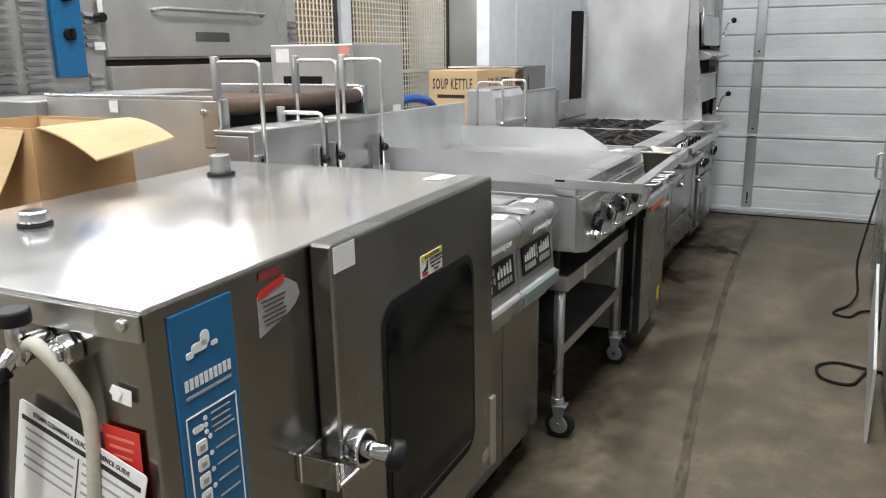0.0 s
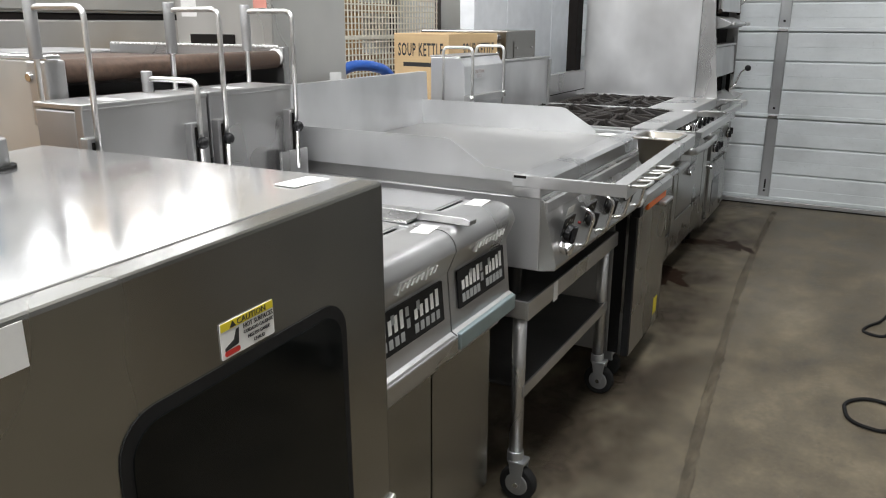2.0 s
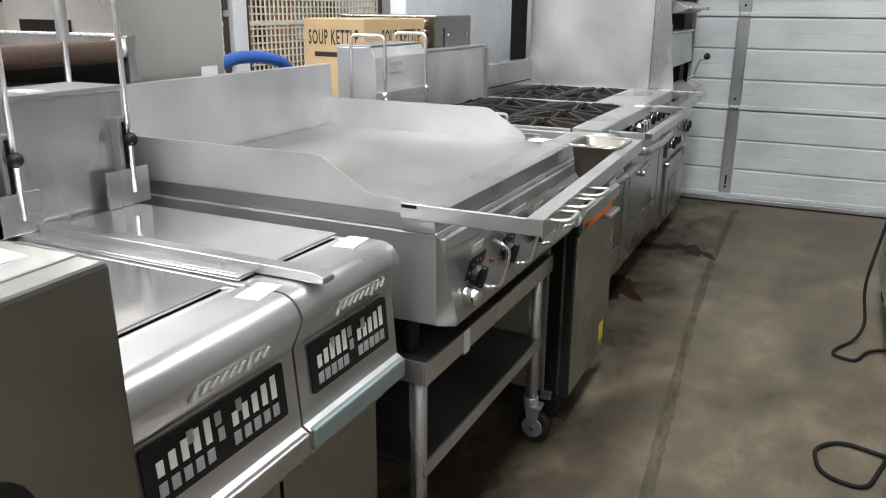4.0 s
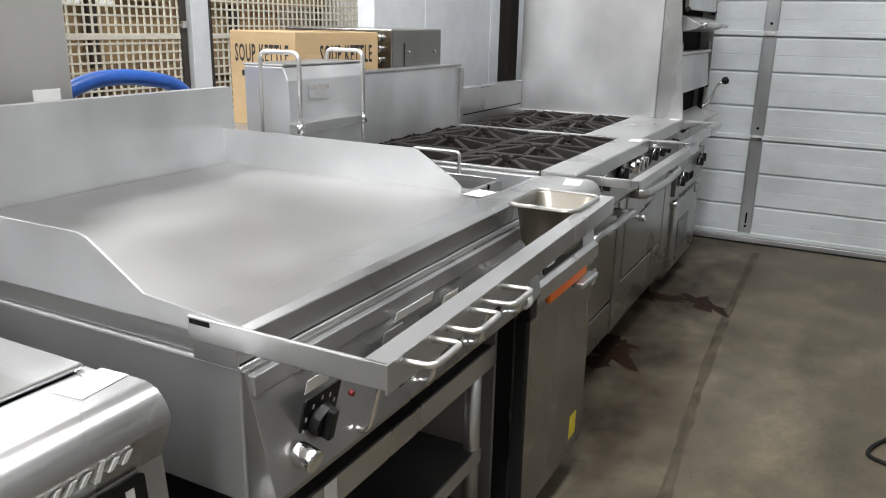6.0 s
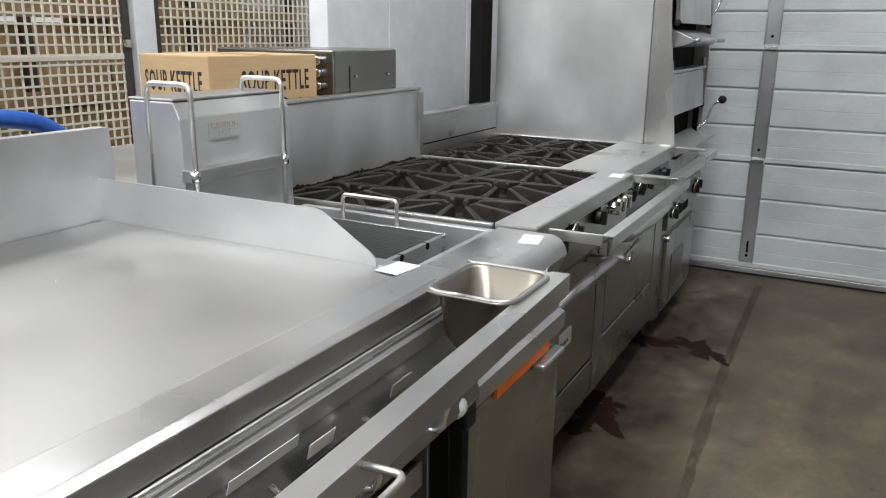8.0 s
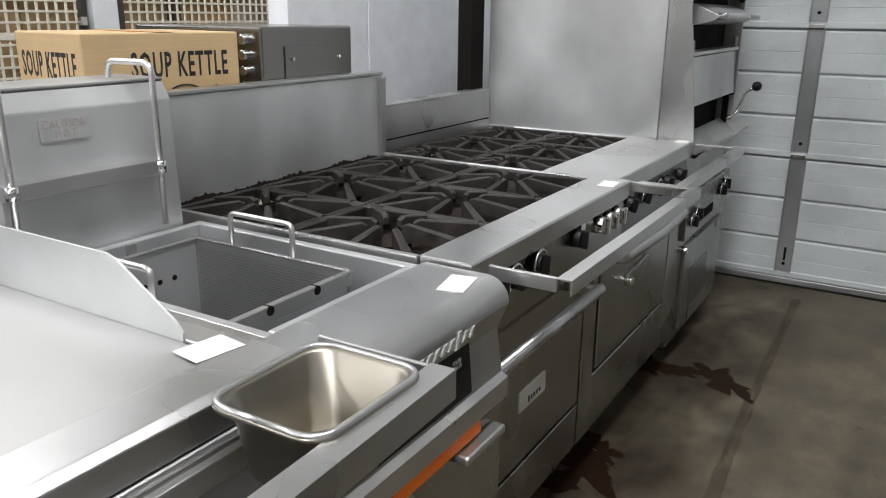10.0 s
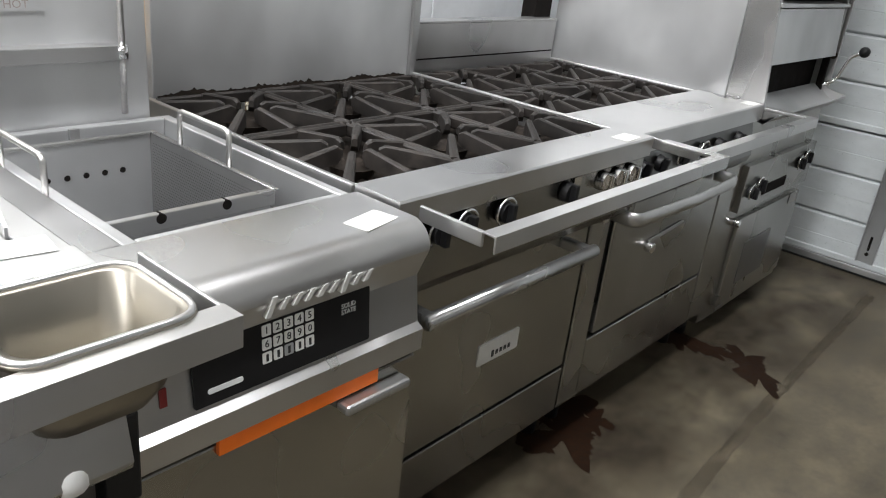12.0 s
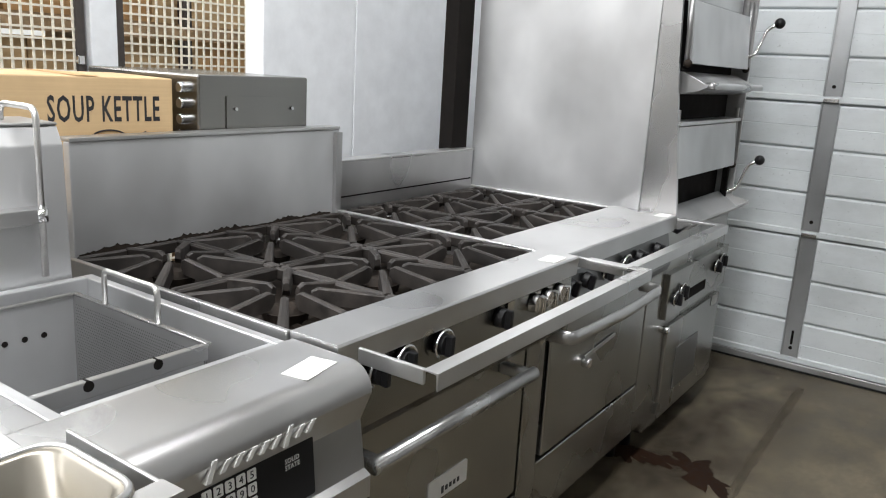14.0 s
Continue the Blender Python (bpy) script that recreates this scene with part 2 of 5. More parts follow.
def fillet(pts, rad, n=5):
    pts = [Vector(p) for p in pts]
    out = [pts[0]]
    for a, b, c in zip(pts, pts[1:], pts[2:]):
        u, v = (a - b), (c - b)
        r = min(rad, u.length * 0.45, v.length * 0.45)
        s, e = b + u.normalized() * r, b + v.normalized() * r
        for i in range(n + 1):
            k = i / n
            out.append((1 - k) ** 2 * s + 2 * k * (1 - k) * b + k * k * e)
    out.append(pts[-1])
    return out


def add_tube(bm, pts, r, seg=8):
    pts = [Vector(p) for p in pts]
    rings = []
    ref = None
    for i, p in enumerate(pts):
        d = (pts[min(i + 1, len(pts) - 1)] - pts[max(i - 1, 0)]).normalized()
        if ref is None:
            ref = d.orthogonal().normalized()
        ref = (ref - d * ref.dot(d)).normalized()
        o = d.cross(ref)
        rings.append([bm.verts.new(p + r * (math.cos(2 * math.pi * k / seg) * ref + math.sin(2 * math.pi * k / seg) * o)) for k in range(seg)])
    for a, b in zip(rings, rings[1:]):
        for k in range(seg):
            bm.faces.new((a[k], a[(k + 1) % seg], b[(k + 1) % seg], b[k]))
    bm.faces.new(rings[0][::-1])
    bm.faces.new(rings[-1])


def tube(name, pts, r, mat, parent=None, rad=0.02, seg=8, label=""):
    bm = bmesh.new()
    add_tube(bm, fillet(pts, rad) if rad else pts, r, seg)
    return part(name, bm, mat, parent, label, smooth=True)


def ball(name, c, r, mat, parent=None, label="", squash=1.0):
    bm = bmesh.new()
    bmesh.ops.create_uvsphere(bm, u_segments=16, v_segments=10, radius=r, matrix=Matrix.Translation(c) @ Matrix.Diagonal((1, 1, squash, 1)))
    return part(name, bm, mat, parent, label, smooth=True)


def text(name, body, m, size, mat, parent=None, depth=0.0004, spread=1.0, squeeze=1.0, align="CENTER", bold=0.0):
    """Lettering as a mesh; m: the pose of its middle, reading along local x, up along local y."""
    cu = bpy.data.curves.new(name, "FONT")
    cu.body, cu.size, cu.extrude, cu.align_x, cu.align_y = body, size, depth, align, "CENTER"
    cu.space_character, cu.resolution_u, cu.offset = spread, 2, bold
    tmp = bpy.data.objects.new(name, cu)
    scene.collection.objects.link(tmp)
    me = bpy.data.meshes.new_from_object(tmp)
    bpy.data.objects.remove(tmp)
    bpy.data.curves.remove(cu)
    me.transform(m @ Matrix.Diagonal((squeeze, 1, 1, 1)))
    me.materials.clear()
    me.materials.append(mat)
    ob = new(name, me)
    if parent is not None:
        ob.parent = parent
        if parent.type == "EMPTY":
            ob.matrix_parent_inverse = Matrix.Translation(-Vector(parent.location))
    return ob


def facing_x(x, y, z, lean=0.0):
    """The pose of something flat that faces +x and reads towards +y; lean tips its top back."""
    return Matrix.Translation((x, y, z)) @ Euler((radians(90 - lean), 0, radians(90))).to_matrix().to_4x4()


def facing_y(x, y, z, lean=0.0, roll=0.0):
    """The same for something that faces -y and reads towards +x."""
    return Matrix.Translation((x, y, z)) @ Euler((radians(90 - lean), 0, 0)).to_matrix().to_4x4() @ pose(0, 0, 0, 0, 0, roll)


def plate(name, m, w, h, mat, parent=None, thick=0.0008, rad=0.0, label=""):
    """A thin sheet of w by h in the pose m, with rounded corners if asked."""
    bm = bmesh.new()
    if rad:
        prof = []
        for cx, cy, a0 in ((w / 2 - rad, h / 2 - rad, 0), (-w / 2 + rad, h / 2 - rad, 90), (-w / 2 + rad, -h / 2 + rad, 180), (w / 2 - rad, -h / 2 + rad, 270)):
            for k in range(6):
                a = radians(a0 + 18 * k)
                prof.append((cx + rad * math.cos(a), cy + rad * math.sin(a)))
        add_prism(bm, prof, -thick / 2, thick / 2, "z")
    else:
        add_box(bm, (-w / 2, -h / 2, -thick / 2), (w / 2, h / 2, thick / 2))
    bm.transform(m)
    return part(name, bm, mat, parent, label)


def tag_on(x, y, z, w=0.05, d=0.075, turn=0.0, label="small white paper price tag lying on steel"):
    """A price tag lying flat, with a few bars of unreadable print."""
    bm = bmesh.new()
    add_box(bm, (-w / 2, -d / 2, 0), (w / 2, d / 2, 0.0009))
    bm.transform(pose(x, y, z, 0, 0, turn))
    ob = tagged(part("price_tag", bm, PAPER), label, "price tag", "price tags")
    return ob


# ---- the hall ----
X0, X1, Y0, Y1, TOP = -12.5, 6.0, -6.0, 7.61, 5.0


def setting(ob, label, category):
    return tagged(ob, label, category, "", "structure")


setting(bx("floor", X0 - 0.2, X1 + 0.2, Y0 - 0.2, Y1 + 0.4, -0.15, 0.0, CONCRETE, None, 0), "stained olive-grey concrete warehouse floor slab", "floor")
setting(bx("ceiling", X0 - 0.2, X1 + 0.2, Y0 - 0.2, Y1 + 0.4, TOP, TOP + 0.15, CEILPAINT, None, 0), "plain pale warehouse ceiling", "ceiling")
setting(bx("wall_west", X0 - 0.2, X0, Y0, Y1 + 0.2, 0, TOP, WALLPAINT, None, 0), "plain pale painted warehouse wall", "wall")
# east and south walls are never in view; their grey only dims reflections
setting(bx("wall_east", X1, X1 + 0.2, Y0, Y1 + 0.2, 0, TOP, WALL_FILL_CUT, None, 0), "unseen plain grey wall, darkened to cut fill light on the fronts", "wall")
setting(bx("wall_south", X0, X1, Y0 - 0.2, Y0, 0, TOP, WALL_FILL_CUT, None, 0), "unseen plain grey wall, darkened to cut fill light on the fronts", "wall")
bm = bmesh.new()
GX0, GX1, GZ = -1.6, 2.6, 3.5
WX0, WX1, WZ0, WZ1 = -10.55, -5.85, 2.5, 4.2
for lo, hi in (((X0, Y1, 0), (WX0, Y1 + 0.25, TOP)), ((WX1, Y1, 0), (GX0, Y1 + 0.25, TOP)), ((WX0, Y1, 0), (WX1, Y1 + 0.25, WZ0)), ((WX0, Y1, WZ1), (WX1, Y1 + 0.25, TOP)), ((GX1, Y1, 0), (X1, Y1 + 0.25, TOP)), ((GX0, Y1, GZ), (GX1, Y1 + 0.25, TOP))):
    add_box(bm, lo, hi)
setting(part("wall_north", bm, WALLPAINT), "pale warehouse wall with a loading door and a high window opening", "wall")

# sectional garage door: each section has three ribs' worth of panel, with rounded joints
gate = setting(thing("door_1", (0.5, Y1 + 0.06, 0), "", ""), "closed white ribbed sectional garage door with galvanised stiles", "garage door")
RIB = 0.2185
ZD = 0.032
for s in range(int(GZ / RIB)):
    z0 = ZD + s * RIB
    z1 = z0 + RIB
    if s % 3 == 0:
        prof = [(0.05, z0), (0.026, z0), (0.026, z0 + 0.008), (-0.006, z0 + 0.010), (-0.008, z0 + 0.014), (-0.008, z0 + 0.036), (-0.005, z0 + 0.040), (0, z0 + 0.042)]
    else:
        prof = [(0.05, z0), (0.016, z0), (0.016, z0 + 0.006), (0.004, z0 + 0.008), (0, z0 + 0.015)]
    prof += [(0, z0 + RIB * 0.5 - 0.003), (0.002, z0 + RIB * 0.5), (0, z0 + RIB * 0.5 + 0.003), (0, z1 - 0.010), (0.005, z1 - 0.001), (0.012, z1), (0.05, z1)]
    prism("panel", [(Y1 + u, v) for u, v in prof], GX0 - 0.05, GX1 + 0.05, DOORPAINT, gate, "x")
bx("bottom_rail", GX0, GX1, Y1 - 0.02, Y1 + 0.03, 0.001, 0.040, STEEL_DULL, gate, 0.004, "dull metal bottom rail")
bx("weather_strip", GX0, GX1, Y1 - 0.03, Y1 + 0.03, 0.0, 0.010, RUBBER, gate, 0.003, "black rubber weather strip")
for sx in (0.076, -1.02, 1.2, 2.3):
    for k in range(5):
        z0 = ZD + 0.040 + k * 3 * RIB
        z1 = min(z0 + 3 * RIB - 0.034, GZ)
        bm = bmesh.new()
        add_box(bm, (sx - 0.042, Y1 - 0.010, z0), (sx + 0.042, Y1 - 0.002, z1), 0.002)
        for e in (-0.042, 0.034):
            add_box(bm, (sx + e, Y1 - 0.022, z0), (sx + e + 0.008, Y1 - 0.008, z1), 0.002)
        part("stile", bm, GALV, gate, "galvanised steel stile")
        bx("hinge", sx - 0.035, sx + 0.035, Y1 - 0.030, Y1 - 0.012, z1 + 0.002, z1 + 0.024, CHROME, gate, 0.004, "galvanised hinge plate")
        if k == 0:
            plate("slot", facing_y(sx, Y1 - 0.0105, z0 + 0.10), 0.012, 0.075, DARK, gate, 0.001, 0.005)
        cyl("bolt", (sx, Y1 - 0.016, z0 + 0.045), (sx, Y1 - 0.009, z0 + 0.045), 0.009, DARK, gate, 10)

# ceiling strip lamps
for i, (lx, ly) in enumerate(STRIPS):
    la = thing("ceiling_lamp", (lx, ly, TOP), "white steel strip lamp with bright tubes under the ceiling", "ceiling lamp", "ceiling strip lamps")
    prism("housing", [(lx - 0.38, 4.66), (lx - 0.30, 4.78), (lx + 0.30, 4.78), (lx + 0.38, 4.66), (lx + 0.36, 4.66), (lx + 0.29, 4.755), (lx - 0.29, 4.755), (lx - 0.36, 4.66)], ly - 1.25, ly + 1.25, WHITE, la)
    for dx in (-0.2, 0.0, 0.2):
        cyl("tube", (lx + dx, ly - 1.2, 4.70), (lx + dx, ly + 1.2, 4.70), 0.016, TUBE, la, 10)
    for dy in (-0.9, 0.9):
        cyl("hanger", (lx, ly + dy, 4.775), (lx, ly + dy, TOP + 0.01), 0.006, GALV, la, 8)

# slab joint: a crooked strip of packed dirt
def joint_material():
    m, t, b = nodes("joint_dirt")
    n1 = noise_tex(t, coords(t, (34, 7, 1)), 1.0, 6, 0.7)
    n2 = noise_tex(t, coords(t, (60, 60, 1)), 1.0, 4, 0.7)
    link(t, ramp(t, n2, [(0.3, (0.072, 0.057, 0.037)), (0.7, (0.105, 0.085, 0.056))]), b.inputs["Base Color"])
    b.inputs["Roughness"].default_value = 0.8
    link(t, span(t, n1, 0.08, 0.62, 0.36, 0.66), b.inputs["Alpha"])
    return m


JOINT = joint_material()
fj = setting(thing("floor_joint", (0.3, 0, 0), "", ""), "dirt-filled joint running along the concrete slab", "floor joint")
bm = bmesh.new()
left, right = [], []
for i in range(440):
    y = -5.8 + 0.03 * i
    u = max(y, 2.6) - 3.0
    xc = 0.383 - 0.0925 * u + 0.0111 * u * u - 0.06 * (y - max(y, 2.6)) + 0.008 * noise.noise((y * 0.8, 0, 0)) + 0.003 * noise.noise((y * 9, 1, 0))
    w = 0.020 + 0.009 * noise.noise((y * 2.3, 3, 0)) + 0.007 * noise.noise((y * 17, 1, 7))
    left.append(bm.verts.new((xc - max(w, 0.003), y, 0.0012)))
    right.append(bm.verts.new((xc + max(w, 0.003) + 0.006 * noise.noise((y * 21, 5, 2)), y, 0.0012)))
for i in range(439):
    bm.faces.new((left[i], right[i], right[i + 1], left[i + 1]))
part("dirt", bm, JOINT, fj)


def blot(name, cx, cy, rx, ry, seed, mat, label, turn=0.0, z=0.0016, rough=0.9):
    """An uneven spill on the floor, one flat lobed sheet."""
    bm = bmesh.new()
    vs = []
    for k in range(64):
        a = 2 * math.pi * k / 64
        f = 1 + rough * noise.noise((math.cos(a) * 1.7 + seed, math.sin(a) * 1.7, seed * 0.7)) * 1.3 + 0.45 * noise.noise((math.cos(a) * 6 + seed, math.sin(a) * 6, 1.3))
        f = max(0.25, f)
        x, y = rx * f * math.cos(a), ry * f * math.sin(a)
        c, s = math.cos(radians(turn)), math.sin(radians(turn))
        vs.append(bm.verts.new((cx + x * c - y * s, cy + x * s + y * c, z)))
    bm.faces.new(vs)
    return tagged(part(name, bm, mat), label, "floor stain", "grease stains on the floor", "structure")


def grime_shade_material():
    """Old oily dirt, dark brown in patches, with shade along the row put into its alpha."""
    m, t, b = nodes("oily_grime_and_shade")
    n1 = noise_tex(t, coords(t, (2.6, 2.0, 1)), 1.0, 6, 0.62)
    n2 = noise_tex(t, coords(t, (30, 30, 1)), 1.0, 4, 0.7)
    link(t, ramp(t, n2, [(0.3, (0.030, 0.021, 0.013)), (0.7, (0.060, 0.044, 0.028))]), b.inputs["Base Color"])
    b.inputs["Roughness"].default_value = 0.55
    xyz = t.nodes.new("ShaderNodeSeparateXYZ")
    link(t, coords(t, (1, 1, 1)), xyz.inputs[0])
    # painted shade: alpha grows smoothly towards the foot of the appliances
    row_shade = span(t, xyz.outputs["X"], 1.0, 0.06, -0.02, 0.36)
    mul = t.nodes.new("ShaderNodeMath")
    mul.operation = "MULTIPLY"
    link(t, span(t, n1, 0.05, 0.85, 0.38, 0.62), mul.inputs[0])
    link(t, row_shade, mul.inputs[1])
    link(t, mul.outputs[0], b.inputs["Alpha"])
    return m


GRIME_SHADE = grime_shade_material()
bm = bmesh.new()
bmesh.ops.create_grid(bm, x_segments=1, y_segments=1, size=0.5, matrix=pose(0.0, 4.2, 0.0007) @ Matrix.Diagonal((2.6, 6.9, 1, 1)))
setting(part("floor_grime_shade", bm, GRIME_SHADE), "patchy brown oily dirt with painted shade along the appliance row", "floor stain")
SPILL = "dark brown grease spill on the concrete"
for sx, sy, rx, ry, seed, turn in ((0.10, 6.17, 0.10, 0.055, 2.2, -50), (0.02, 6.24, 0.075, 0.06, 7.7, 20), (-0.09, 6.20, 0.10, 0.05, 8.4, 10), (-0.21, 6.17, 0.10, 0.045, 12.6, -15),
                                  (-0.31, 6.15, 0.08, 0.08, 3.1, 0), (-0.17, 5.29, 0.09, 0.10, 11.9, 24), (-0.14, 5.42, 0.045, 0.06, 5.2, 40), (-0.27, 5.38, 0.08, 0.13, 4.4, 0), (-0.20, 5.19, 0.05, 0.035, 6.1, 10)):
    blot("grease_stain", sx, sy, rx, ry, seed, GREASE, SPILL, turn, 0.0016 + 0.0001 * (seed % 1.0) * 9)


# ---- combi oven ----
def combi_oven():
    x0, x1, y0, y1, z0, z1 = -0.80, -0.03, 0.910, 2.0, 0.31, 1.15
    ov = thing("combi_oven", (-0.4, 1.47, 0.0), "stainless steel combi oven with blue control panel and dark window", "combi oven")
    bm = bmesh.new()
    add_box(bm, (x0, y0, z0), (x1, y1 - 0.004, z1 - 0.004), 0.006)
    part("body", bm, STEEL_FRONT_DIM, ov)
    bx("top_sheet", x0 - 0.004, x1 + 0.004, y0 - 0.004, y1, z1 - 0.006, z1 + 0.002, STEEL_TOP_LIT, ov, 0.003, "polished steel top sheet")
    bx("side_lip", x0, x1 - 0.002, y0 - 0.006, y0 - 0.001, z1 - 0.045, z1 - 0.006, STEEL_V, ov, 0.002, "folded steel lip")
    cyl("screw", (-0.062, y0 - 0.012, 1.128), (-0.062, y0 - 0.004, 1.128), 0.009, CHROME, ov, 14, bevel=0.003)
    # stand
    for lx in (x0 + 0.05, x1 - 0.05):
        for ly in (y0 + 0.06, y1 - 0.06):
            cyl("leg", (lx, ly, 0.0), (lx, ly, z0 + 0.005), 0.022, STEEL_DULL, ov, 16)
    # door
    d = bx("door", x1 + 0.004, 0.02, 1.275, 1.998, 0.355, 1.152, STEEL_FRONT_DIM, ov, 0.006, "steel door with a rounded dark window")
    plate("window_gasket", facing_x(0.0205, 1.650, 0.737), 0.445, 0.515, RUBBER, d, 0.003, 0.055, "black window gasket")
    plate("window", facing_x(0.0225, 1.650, 0.737), 0.412, 0.48, GLASS, d, 0.003, 0.045, "dark glass window")
    bx("hinge_cover", 0.0, 0.028, 1.975, 2.004, 0.36, 0.56, STEEL_V, d, 0.004)
    # latch
    br = bx("latch_bracket", x1, x1 + 0.012, 1.202, 1.267, 0.735, 0.790, CHROME, ov, 0.003, "chrome latch bracket")
    bx("catch", x1 + 0.010, 0.060, 1.207, 1.267, 0.742, 0.750, CHROME, br, 0.002)
    bx("catch_plate", x1 + 0.010, 0.055, 1.203, 1.210, 0.735, 0.790, CHROME, br, 0.002)
    cyl("latch_disc", (0.02, 1.312, 0.762), (0.05, 1.312, 0.762), 0.038, CHROME, d, 28, bevel=0.004, label="chrome latch disc")
    ha = cyl("door_handle", (0.045, 1.322, 0.755), (0.080, 1.342, 0.742), 0.017, CHROME, d, 16, bevel=0.003, label="chrome and black door handle")
    cyl("knob", (0.076, 1.339, 0.743), (0.100, 1.355, 0.735), 0.030, BLACK, ha, 24, bevel=0.006, label="black plastic knob")
    # control panel
    cp = bx("control_panel", x1 - 0.001, x1 + 0.004, 0.949, 1.075, 0.58, 1.127, BLUE, ov, 0.001, "blue control panel with white lettering")
    fx = x1 + 0.0046
    for k in range(10):
        plate("name_stroke", facing_x(fx, 1.012 + (k - 4.5) * 0.0098, 1.019), 0.0068, 0.0165, WHITEINK, cp)
    plate("caption_bar", facing_x(fx, 1.012, 1.000), 0.094, 0.0045, GREYINK, cp)
    for dy, dz, w, h in ((0.0, 1.034, 0.032, 0.014), (0.012, 1.044, 0.018, 0.022), (-0.020, 1.027, 0.015, 0.010), (0.030, 1.030, 0.014, 0.008)):
        plate("emblem", facing_x(fx, 1.000 + dy, dz + 0.034), w, h, WHITEINK, cp, rad=min(w, h) * 0.4)
    for z, y, w, h in ((0.971, 1.012, 0.104, 0.0022), (0.781, 1.012, 0.104, 0.0022), (0.876, 0.960, 0.0022, 0.19), (0.876, 1.064, 0.0022, 0.19), (0.767, 1.012, 0.104, 0.0022), (0.66, 0.960, 0.0022, 0.17), (0.66, 1.064, 0.0022, 0.17)):
        bx("outline", fx - 0.0005, fx + 0.0006, y - w / 2, y + w / 2, z - h / 2, z + h / 2, WHITEINK, cp, 0)
    for k in range(5):
        z = 0.919 - 0.027 * k
        plate("button", facing_x(fx + 0.001, 0.983, z), 0.021, 0.020, PAPER, cp, 0.002, 0.003, "white push button")
        plate("button_symbol", facing_x(fx + 0.0024, 0.983, z - 0.001), 0.010, 0.008, GREYINK, cp)
        cyl("light", (fx, 1.002, z + 0.008), (fx + 0.001, 1.002, z + 0.008), 0.004, WHITEINK, cp, 12)
        plate("line", facing_x(fx, 1.034, z + 0.010), 0.045, 0.0026, GREYINK, cp)
    for k in range(3):
        cyl("light", (fx, 0.996, 0.959 - 0.011 * k), (fx + 0.001, 0.996, 0.959 - 0.011 * k), 0.004, WHITEINK, cp, 12)
        plate("line", facing_x(fx, 1.029, 0.960 - 0.011 * k), 0.04, 0.0022, GREYINK, cp)
    plate("fan_symbol", facing_x(fx, 0.981, 0.948), 0.022, 0.010, WHITEINK, cp, rad=0.004)
    plate("display", facing_x(fx, 1.029, 0.70), 0.05, 0.05, RED, cp, 0.002, label="dark red display")
    # stickers on the front
    st = prism("warning_sticker", [(1.136, 1.030), (1.210, 1.048), (1.232, 1.058), (1.246, 1.072), (1.240, 1.092), (1.214, 1.108), (1.204, 1.112), (1.136, 1.098)], x1 + 0.0005, x1 + 0.0016, GREYPAPER, ov, "x", 0, "peeling grey and red warning sticker")
    prism("sticker_band", [(1.137, 1.090), (1.137, 1.103), (1.206, 1.117), (1.206, 1.105)], x1 + 0.0012, x1 + 0.0022, RED, st, "x")
    plate("sticker_rest", facing_x(x1 + 0.0014, 1.170, 1.128), 0.055, 0.014, fadedred, st, rad=0.005)
    for k in range(6):
        plate("print_line", facing_x(x1 + 0.0020, 1.176, 1.086 - 0.008 * k), 0.062 - 0.006 * (k % 3), 0.0022, INK, st)
    zc = 1.024
    cs = plate("caution_sticker", facing_x(0.0212, 1.648, zc), 0.103, 0.0485, PAPER, d, 0.001, 0.002, "white and yellow hot surface caution sticker")
    plate("band", facing_x(0.0220, 1.648, zc + 0.0185), 0.101, 0.0105, YELLOW, cs)
    text("lettering", "CAUTION", facing_x(0.0227, 1.655, zc + 0.0183), 0.0115, INK, cs, squeeze=1.1)
    prism("warning_mark", [(1.613, zc + 0.0145), (1.625, zc + 0.0145), (1.619, zc + 0.0228)], 0.0220, 0.0228, INK, cs, "x")
    for k, line in enumerate(("HOT SURFACES", "CUIDADO CALIENTE", "MISE EN GARDE", "CHAUD")):
        text("lettering", line, facing_x(0.0222, 1.668, zc + 0.0075 - 0.0085 * k), 0.0092 if k == 0 else 0.0068, INK, cs, squeeze=0.92)
    plate("hot_mark", facing_x(0.0220, 1.616, zc - 0.018), 0.028, 0.007, RED, cs, rad=0.003)
    prism("hand_mark", [(1.603, zc - 0.014), (1.628, zc - 0.011), (1.630, zc + 0.010), (1.625, zc + 0.009), (1.620, zc - 0.003), (1.603, zc - 0.010)], 0.0218, 0.0226, INK, cs, "x")
    plate("paper_tag", facing_x(0.0208, 1.313, 1.124), 0.068, 0.046, PAPER, d, 0.001, label="white paper tag stuck on the door")
    # racks seen dimly behind the glass edge
    bx("glass_trim", 0.0235, 0.0245, 1.462, 1.838, 0.504, 0.507, STEEL_SHELF, d, 0)
    plate("nameplate", facing_x(0.0207, 1.955, 0.41), 0.07, 0.035, CHROME, d, 0.001, label="small metal nameplate")
    # vent stub and cap on the top
    vs = cyl("vent_stub", (-0.655, 1.787, z1), (-0.655, 1.787, z1 + 0.055), 0.026, STEEL_DULL, ov, 24, bevel=0.003, label="short steel vent pipe")
    cyl("flange", (-0.655, 1.787, z1 + 0.001), (-0.655, 1.787, z1 + 0.008), 0.036, RUBBER, vs, 24)
    cp2 = cyl("vent_cap", (-0.600, 1.197, z1 + 0.006), (-0.600, 1.197, z1 + 0.032), 0.028, CHROME, ov, 24, bevel=0.005, label="small chrome cap")
    cyl("cap_ring", (-0.600, 1.197, z1 + 0.001), (-0.600, 1.197, z1 + 0.008), 0.032, RUBBER, cp2, 24)
    # side: hose, valve, labels
    ys = y0 - 0.006
